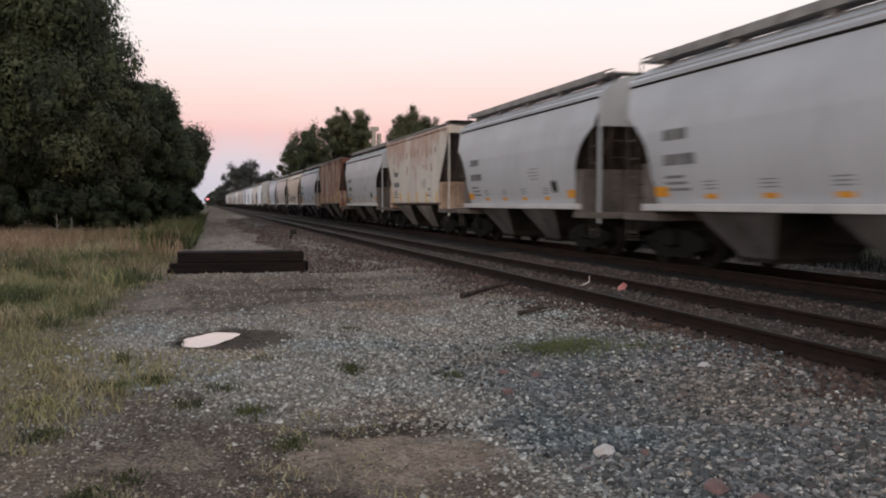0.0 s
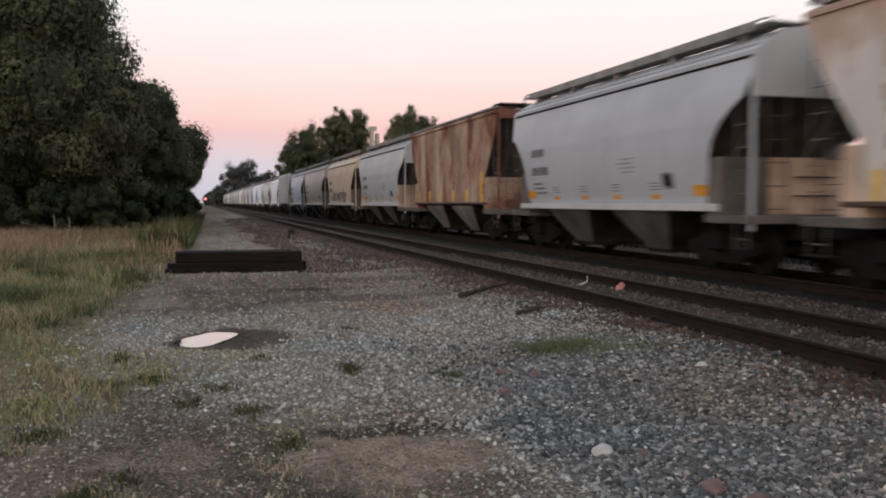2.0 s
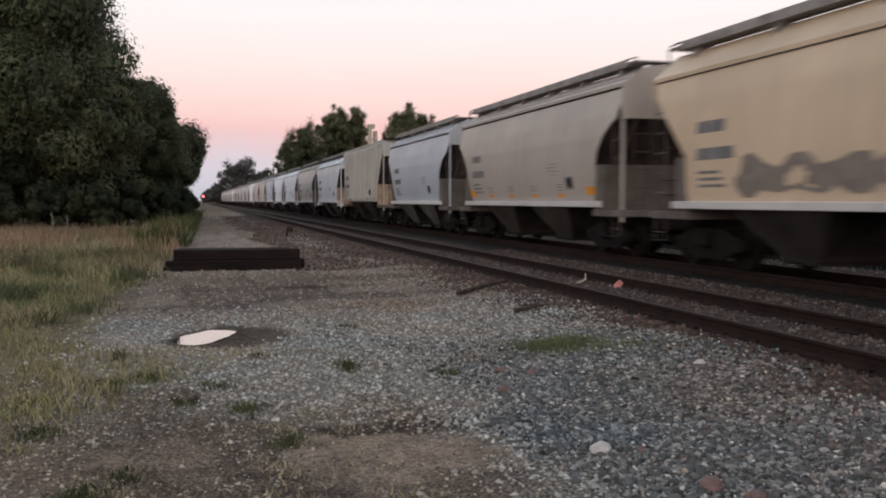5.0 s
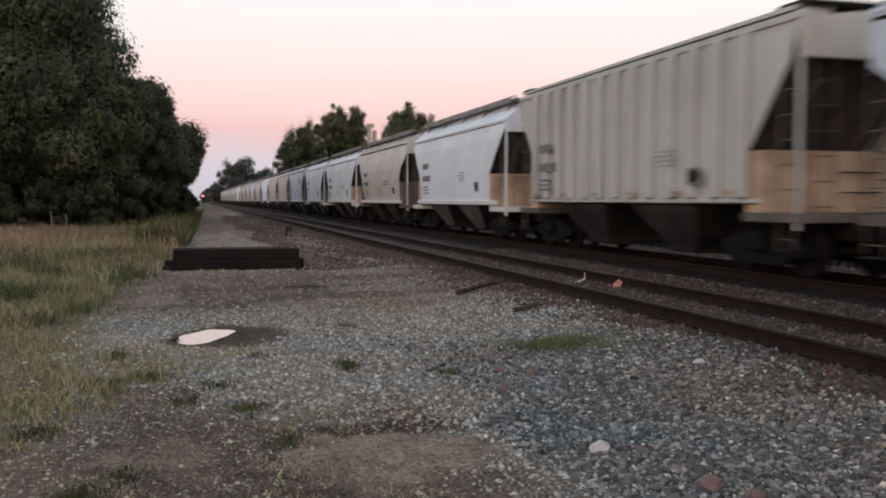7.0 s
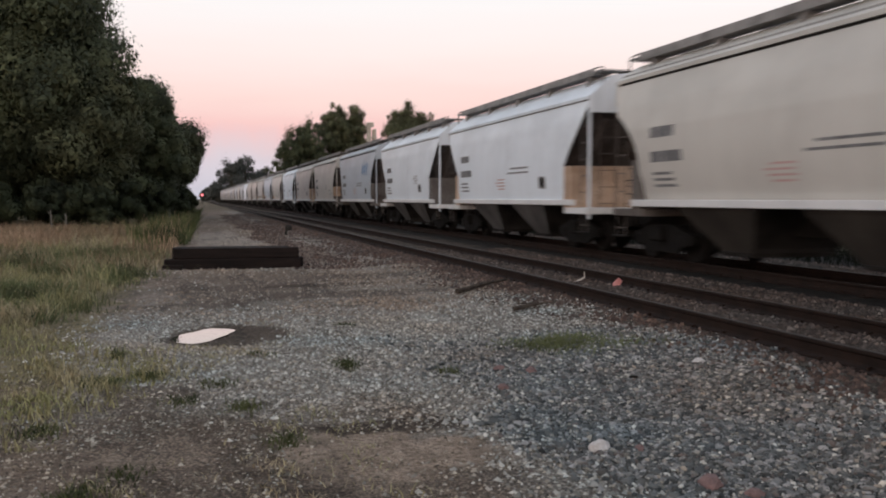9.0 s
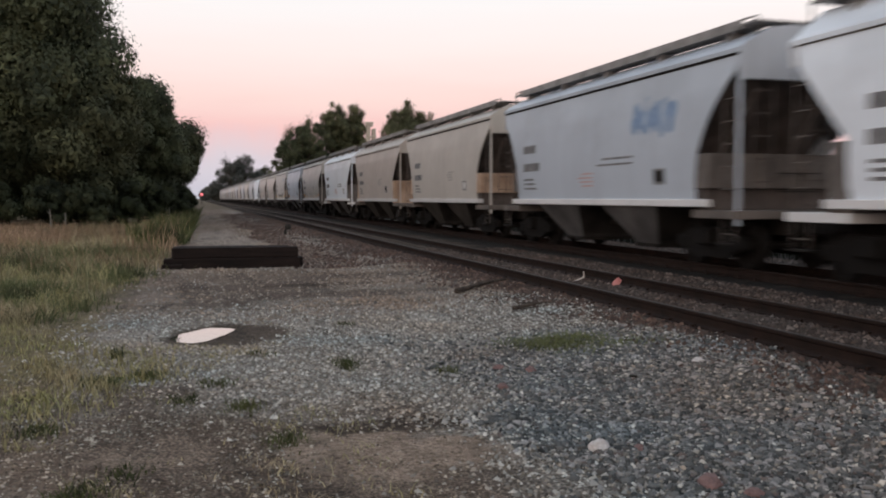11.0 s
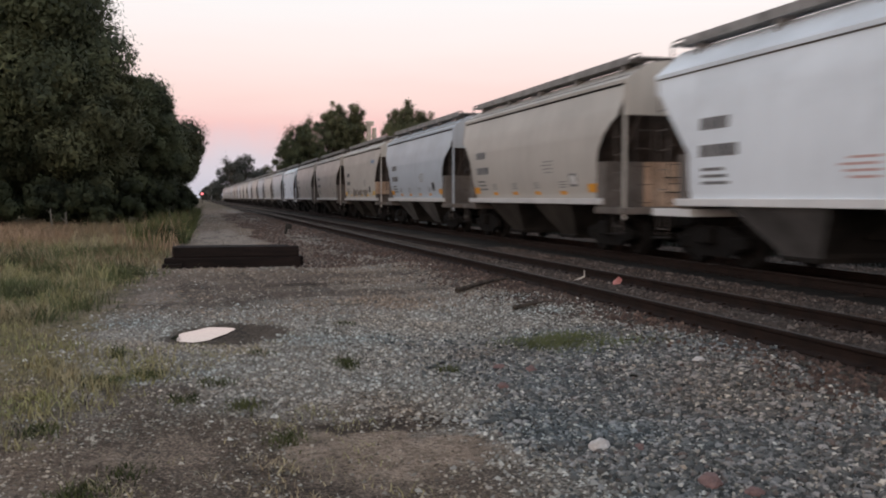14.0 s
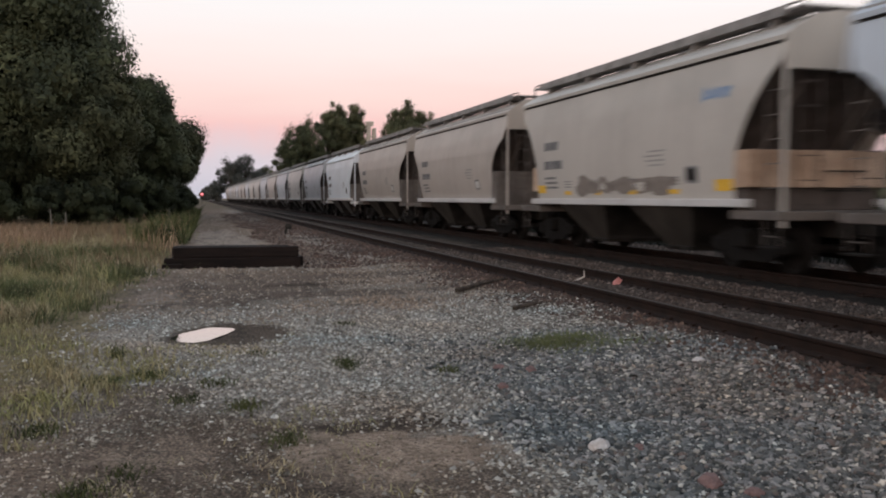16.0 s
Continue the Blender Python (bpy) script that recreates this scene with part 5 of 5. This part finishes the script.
def freight_car(i, y_front, y_back, kind, coat, tape="", marks="bars", walk_style="board", sill="sill", ends="tan", extra="", sprays=()):
    """One covered hopper car, its origin at rail level under its middle; y_front is the end nearer the camera."""
    length = y_back - y_front
    half = length / 2 - 0.685
    car = tagged(new("hopper_car"), f"{LOOKS[coat]} {SHAPES[kind]}{extra} in the train", "freight car", "cars of the freight train")
    car["label"] = " ".join(car["label"].split()[:12])
    car.matrix_basis = pose(TRACK_FAR, (y_front + y_back) / 2, RAIL_Z)
    skin = PAINTS[coat]
    eave = EAVE[kind]
    cap = 4.16 if coat in ("rust", "rustwhite") else 3.72 if kind == "flat" else 3.28 if tape == "orange" or coat == "grey" else 3.55
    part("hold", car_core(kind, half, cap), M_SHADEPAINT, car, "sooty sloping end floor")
    for sx in (-1, 1):
        part("side_sheet", side_sheet(kind, half, sx), skin, car, smooth=(kind != "flat"))
    part("roof", car_roof(kind, half), skin, car)
    edge = side_profile(kind)[-1][0]
    for sx in (-1, 1) if kind != "flat" else ():
        # shadow gap under the roof's lip, drawn as a thin dark strip
        part("roof_line", Shape().box(sx * (edge - 0.02), sx * (edge + 0.022), -half + 0.12, half - 0.12, eave - (0.072 if kind != "trap" else 0.045), eave - 0.02), M_UNDER if kind != "trap" else M_DULLEND, car)
        if kind == "round":
            part("roof_line", Shape().box(sx * (edge - 0.115), sx * (edge - 0.045), -half + 0.12, half - 0.12, eave + 0.135, eave + 0.172), M_FAINT, car)
    # side sills and end platforms
    sl = PAINTS[sill]
    for sx in (-1, 1):
        part("side_sill", Shape().box(sx * 1.38, sx * 1.56, -half + 1.0, half - 1.0, 1.31 if kind == "flat" else 1.20, 1.39 if kind == "flat" else 1.35, 0.012), sl, car)
    part("centre_sill", Shape().box(-0.28, 0.28, -half, half, 0.66, 1.02, 0.02), M_UNDER, car)
    for sy in (-1, 1):
        part("end_platform", Shape().box(-1.50, 1.50, sy * (half - 0.02), sy * (half - 1.5), 0.98, 1.14, 0.012), sl if coat == "white" else M_DULLEND, car)
        ins = end_inset(kind, 1.8)
        wall, deep = ins - 0.42, ins + 0.045
        plate = {"tan": M_TANEND, "half": M_TANEND, "dull": M_DULLEND}.get(ends, skin)
        mid = -0.45 if ends == "half" else -1.50
        foot = 1.56 if kind == "bell" else 1.14
        # the recess plate takes the same painted shade
        if kind == "bell":
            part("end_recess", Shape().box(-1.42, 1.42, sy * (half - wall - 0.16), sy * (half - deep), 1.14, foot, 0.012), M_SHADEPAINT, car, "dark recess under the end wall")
        part("end_wall", Shape().box(mid, 1.50, sy * (half - wall), sy * (half - deep), foot, LEDGE, 0.012), plate, car, "dusty tan end wall" if plate is M_TANEND else "")
        if ends == "half":
            part("end_wall", Shape().box(-1.50, mid, sy * (half - wall + 0.01), sy * (half - deep), 1.14, LEDGE, 0.012), M_DULLEND, car)
        for x in (-0.34, 0.60):
            part("wall_stiffener", Shape().box(x, x + 0.10, sy * (half - wall + 0.07), sy * (half - wall), foot, LEDGE), plate, car)
        for z in (1.50, 1.86):
            part("grab_iron", Shape().bar((0.05, sy * (half - wall + 0.10), z), (0.95, sy * (half - wall + 0.10), z), 0.028), M_UNDER, car)
        part("end_cap", end_cap(kind, half, cap, sy), ENDPAINTS[coat], car, "grimy end plate")
        for sx in (-1, 1):
            post = Shape().box(sx * 1.40, sx * 1.46, sy * (half - 0.03), sy * (half - 0.085), 0.86, eave)
            if sy < 0 or sx > 0:
                part("corner_post", post, skin, car)
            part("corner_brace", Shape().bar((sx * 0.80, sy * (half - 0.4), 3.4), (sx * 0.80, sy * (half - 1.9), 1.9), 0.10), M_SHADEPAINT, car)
            part("side_ladder", ladder(sx * 1.44, sy * (half - 0.34), 0.55, cap - 0.1, (0, 1, 0)), M_DULLEND, car)
            part("step", Shape().box(sx * 1.30, sx * 1.56, sy * (half - 0.15), sy * (half - 0.62), 0.50, 0.53), M_UNDER, car)
        part("end_ladder", ladder(-0.95, sy * (half - 0.03), 1.1, eave, (1, 0, 0)), M_SHADEPAINT, car)
        part("coupler", ME_COUPLER, None, car, at=pose(0, sy * (half - 0.12), 0, 0, 0, 0 if sy < 0 else 180))
        truck(car, sy * (half - 1.55))
    brake = Shape().turned([(0, 0.24), (0.05, 0.24)], "y", 14)
    part("brake_wheel", brake, M_UNDER, car, at=pose(0.6, -half + 0.05, 2.7))
    # chutes under the floor
    for ym in (-0.143 * length, 0.143 * length):
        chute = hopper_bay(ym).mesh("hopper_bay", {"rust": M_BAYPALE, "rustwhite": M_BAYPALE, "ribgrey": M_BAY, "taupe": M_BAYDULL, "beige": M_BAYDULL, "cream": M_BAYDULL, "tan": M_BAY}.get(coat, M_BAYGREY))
        # shade of the sloping ends put into colour: faces along the track go dark
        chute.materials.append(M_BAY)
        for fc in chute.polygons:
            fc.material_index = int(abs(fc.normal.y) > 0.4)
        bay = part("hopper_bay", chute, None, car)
        part("outlet_gate", Shape().box(-0.95, 0.95, ym - 0.50, ym + 0.50, 0.25, 0.34, 0.01).bar((-1.2, ym, 0.30), (1.2, ym, 0.30), 0.06, n=8), M_UNDER, bay)
    part("air_reservoir", Shape().turned([(-0.6, 0.05), (-0.55, 0.2), (0.55, 0.2), (0.6, 0.05)], "y", 12), M_UNDER, car, at=pose(0.9, -half + 3.4, 0.82))
    # roof walk and hatches
    if walk_style == "board":
        for sx in (-1, 1):
            bd = Shape().box(sx * 0.64, sx * 1.10, -half + 0.5, half - 0.5, 4.565, 4.60)
            bd.box(sx * 1.08, sx * 1.11, -half + 0.5, half - 0.5, 4.545, 4.72)
            board = part("running_board", bd, M_BOARD, car)
            n = int(length / 2.4)
            for q in range(n):
                y = -half + 1.0 + (2 * half - 2.0) * q / (n - 1)
                part("bracket", Shape().box(sx * 0.70, sx * 1.06, y - 0.045, y + 0.045, eave + 0.22, 4.57), M_BOARD, board)
        for sy in (-1, 1):
            part("end_walkway", Shape().box(-1.12, 1.12, sy * (half - 0.04), sy * (half - 0.52), 4.60, 4.635), M_BOARD, car, "worn plank across the roof's end")
            for x in (-1.08, 1.08):
                s = Shape().tube([(x, sy * (half - 0.5), 4.72), (x, sy * (half - 0.10), 4.70), (x, sy * (half - 0.03), 4.62), (x, sy * (half - 0.02), 4.18)], [0.02] * 4, 6)
                part("grab_rail", s, M_DULLEND, car)
    else:
        part("running_board", Shape().box(-1.46, -0.72, -half + 0.2, half - 0.2, eave + 0.16, eave + 0.23), skin if coat == "ribgrey" else M_BOARD, car)
        for sy in (-1, 1):
            part("end_walkway", Shape().box(-1.40, 1.40, sy * (half + 0.02), sy * (half - 0.75), eave + 0.22, eave + 0.30), M_UNDER, car, "dark plank across the roof's end")
    n = max(4, int(length / 3.2))
    for q in range(n):
        y = -half + 1.7 + (2 * half - 3.4) * q / (n - 1)
        part("hatch", Shape().box(-0.46, 0.46, y - 0.55, y + 0.55, eave + 0.12, eave + 0.60 if walk_style == "board" else eave + 0.30, 0.04), skin if q % 2 else M_BOARD, car)
    # side posts
    if coat == "ribgrey":
        m = 13
        for sx in (-1, 1):
            for q in range(m):
                y = -half + 1.45 + (2 * half - 2.9) * q / (m - 1)
                part("side_post", Shape().box(sx * 1.495, sx * 1.64, y - 0.13, y + 0.13, 1.395, 4.34, 0.03), skin, car)
    # lettering bars, data panels and tape on the side that faces the camera
    r = random.Random(100 + i)
    off = 0.145 if coat == "ribgrey" else 0.0

    def mark(name, y0, y1, z0, z1, material, label=""):
        ob = part(name, decal(kind, y0, y1, z0, z1), material, car, label)
        if off:
            ob.matrix_basis = pose(-off, 0, 0)
        return ob

    if marks != "none":
        b = half - 1.9
        mark("lettering", b - 0.95, b, 2.67, 2.90, M_BAR, "faded black lettering bars")
        mark("lettering", b - 1.25, b, 2.15, 2.38, M_BAR, "faded black lettering bars")
        for q in range(3):
            mark("lettering", b - 0.95 + 0.08 * q, b - 0.05, 1.62 + q * 0.13, 1.68 + q * 0.13, M_BAR)
        a = -half + r.uniform(3.4, 4.4)
        low = 2.05
        if "red" in marks:
            a, low = half - 6.6, 1.66
            for z in (2.14, 2.28):
                mark("lettering", half - 8.7, half - 6.9 - 2 * (z - 2.14), z, z + 0.05, M_BAR)
        for q in range(4):
            mark("data_panel", a - 0.06 * (q % 2), a + 0.6 + 0.1 * (q % 3), low + q * 0.10, low + 0.04 + q * 0.10, M_REDBAR if "red" in marks else M_FAINT)
        c = -half + r.uniform(2.5, 2.9)
        mark("placard", c, c + 0.46, 1.66, 2.00, M_BAR)
        mark("placard", c + 0.06, c + 0.40, 1.72, 1.95, M_WHITE if r.random() < 0.4 else M_UNDER).matrix_basis = pose(-0.004 - off, 0, 0)
    if coat == "rustwhite":
        for z0 in (3.72, 3.05):
            for q in range(12):
                y = -half + 1.9 + (2 * half - 3.8) * q / 11 + r.uniform(-0.12, 0.12)
                if r.random() < (0.85 if z0 > 3.5 else 0.5):
                    h = r.uniform(0.12, 0.42)
                    mark("rust_stain", y - r.uniform(0.05, 0.16), y + r.uniform(0.05, 0.16), z0 - h, z0 + r.uniform(0, 0.06), M_RUSTSTAIN, "run of brown rust stain")
    if tape:
        mt = M_YELLOW if tape == "yellow" else M_ORANGE
        n = 6
        for q in range(n):
            y = -half + 1.7 + (2 * half - 3.4) * q / (n - 1)
            if tape == "yellow" and coat != "beige" or coat == "rustwhite":
                mark("reflector", y - 0.10, y + 0.12, 1.38, 2.45 if coat == "rust" and q == 0 else 1.85, mt, "upright yellow reflective tape")
                continue
            at_end = q in (0, n - 1) and coat != "ribgrey"
            w, z0, z1 = (0.28, 1.50, 1.72) if at_end else (0.20, 1.45, 1.55)
            mark("reflector", y - w, y + w, z0, z1, M_RUSTSTAIN if coat == "ribgrey" else mt, "orange reflective tape" if tape != "yellow" else "yellow reflective tape")
            for e in range(0 if at_end or coat == "ribgrey" else 3):
                mark("stencil", y - 0.24, y + 0.2, 1.64 + e * 0.07, 1.665 + e * 0.07, M_BAR)
    for y0, z0, w, h, mt in sprays:
        for e in range(5):
            cy, ry, rz = y0 + w * (e + 0.5) / 5, w * r.uniform(0.09, 0.16), h * r.uniform(0.32, 0.5)
            s = Shape()
            n = 18
            rim = []
            for q in range(n):
                t = 2 * math.pi * q / n
                g = 1 + 0.22 * math.sin(3 * t + e) + 0.12 * math.sin(5 * t + 2 * e)
                z = z0 + h / 2 + rz * g * math.sin(t)
                rim.append((side_x(kind, z) - 0.001 * e - off, cy + ry * g * math.cos(t), z))
            inner = [(x - 0.0005, cy + (y - cy) * 0.35, z0 + h / 2 + (z - z0 - h / 2) * 0.45) for x, y, z in rim]
            s.loft([rim, inner], caps=(e % 2 == 0))
            part("spray_paint", s, mt, car, "smudged spray-painted shapes")
    return car


# kind, coat, tape, marks, roof walk, sill, ends
TRAIN = [
    ("round", "grey", "orange", "bars", "board", "sill", "dull"),
    ("round", "grey", "orange", "bars", "board", "sill", "dull"),
    ("flat", "rustwhite", "yellow", "bars", "low", "rustsill", "tan"),
    ("round", "grey", "orange", "bars", "board", "sill", "half"),
    ("flat", "rust", "yellow", "none", "low", "rustsill", "plain"),
    ("round", "grey", "orange", "bars", "board", "sill", "tan"),
    ("trap", "tan", "", "bars", "board", "sill", "dull"),
    ("round", "taupe", "orange", "bars", "board", "sill", "dull"),
    ("round", "bluegrey", "", "bars", "board", "whitesill", "dull"),
    ("flat", "ribgrey", "orange", "bars", "low", "ribgrey", "tan"),
    ("trap", "white", "", "bars", "board", "whitesill", "tan"),
    ("round", "cream", "", "bars red", "board", "whitesill", "half"),
    ("trap", "white", "", "bars red", "board", "whitesill", "tan"),
    ("trap", "white", "", "bars", "board", "whitesill", "dull"),
    ("bell", "bluegrey", "", "bars red", "board", "whitesill", "dull"),
    ("bell", "beige", "", "bars", "board", "sill", "tan"),
    ("trap", "taupe", "", "bars", "board", "sill", "tan"),
    ("trap", "white", "", "bars red", "board", "whitesill", "dull"),
    ("round", "beige", "orange", "bars", "board", "sill", "half"),
    ("round", "bluegrey", "orange", "bars", "board", "sill", "dull"),
    ("bell", "beige", "yellow", "bars", "board", "sill", "tan"),
    ("round", "taupe", "", "bars", "board", "sill", "dull"),
    ("round", "taupe", "", "bars", "board", "sill", "dull"),
    ("trap", "white", "", "bars", "board", "whitesill", "dull"),
    ("round", "grey", "", "bars", "board", "sill", "dull"),
    ("round", "beige", "", "bars", "board", "sill", "dull"),
    ("round", "grey", "", "bars", "board", "sill", "dull"),
]
for q in range(27, 40):
    TRAIN.append(("round", ("beige", "grey", "taupe", "grey")[(q * 7 + q // 3) % 4], "", "bars", "board", "sill", "dull"))
SPRAYS = {
    6: [(-2.6, 1.38, 5.6, 0.80, M_GRAFFITI)],
    14: [(-4.2, 2.7, 1.8, 0.8, M_BLUEG)],
    20: [(-2.6, 1.40, 4.6, 0.50, M_GRAFFITI), (-4.6, 3.2, 0.9, 0.3, M_BLUEG)],
}
CARS = []
for q, (kind, coat, tape, marks, wk, sl, en) in enumerate(TRAIN):
    extra = " with orange tape" if tape == "orange" else " with yellow tape" if tape else ""
    CARS.append((freight_car(q, GAPS[q], GAPS[q + 1], kind, coat, tape, marks, wk, sl, en, extra, SPRAYS.get(q, ())), (GAPS[q] + GAPS[q + 1]) / 2))


# ---- what moves ----
def motions():
    """The train runs towards the camera at a steady speed, its wheels turning."""
    for car, y in CARS:
        walk(car, [(t, pose(TRACK_FAR, y - SPEED * t, RAIL_Z)) for t in (0, 4, 8, 12, 16)])
    turn = math.degrees(SPEED / FPS / WHEEL_R)
    done = {}
    for ob, dy in WHEELSETS:
        if dy not in done:
            walk(ob, [(f / FPS, pose(0, dy, WHEEL_R, turn * f)) for f in range(0, 16 * FPS + 1)])
            done[dy] = ob
        else:
            ob.rotation_mode = "QUATERNION"
            keys = ob.animation_data_create()
            keys.action = done[dy].animation_data.action
            keys.action_slot = done[dy].animation_data.action_slot


motions()
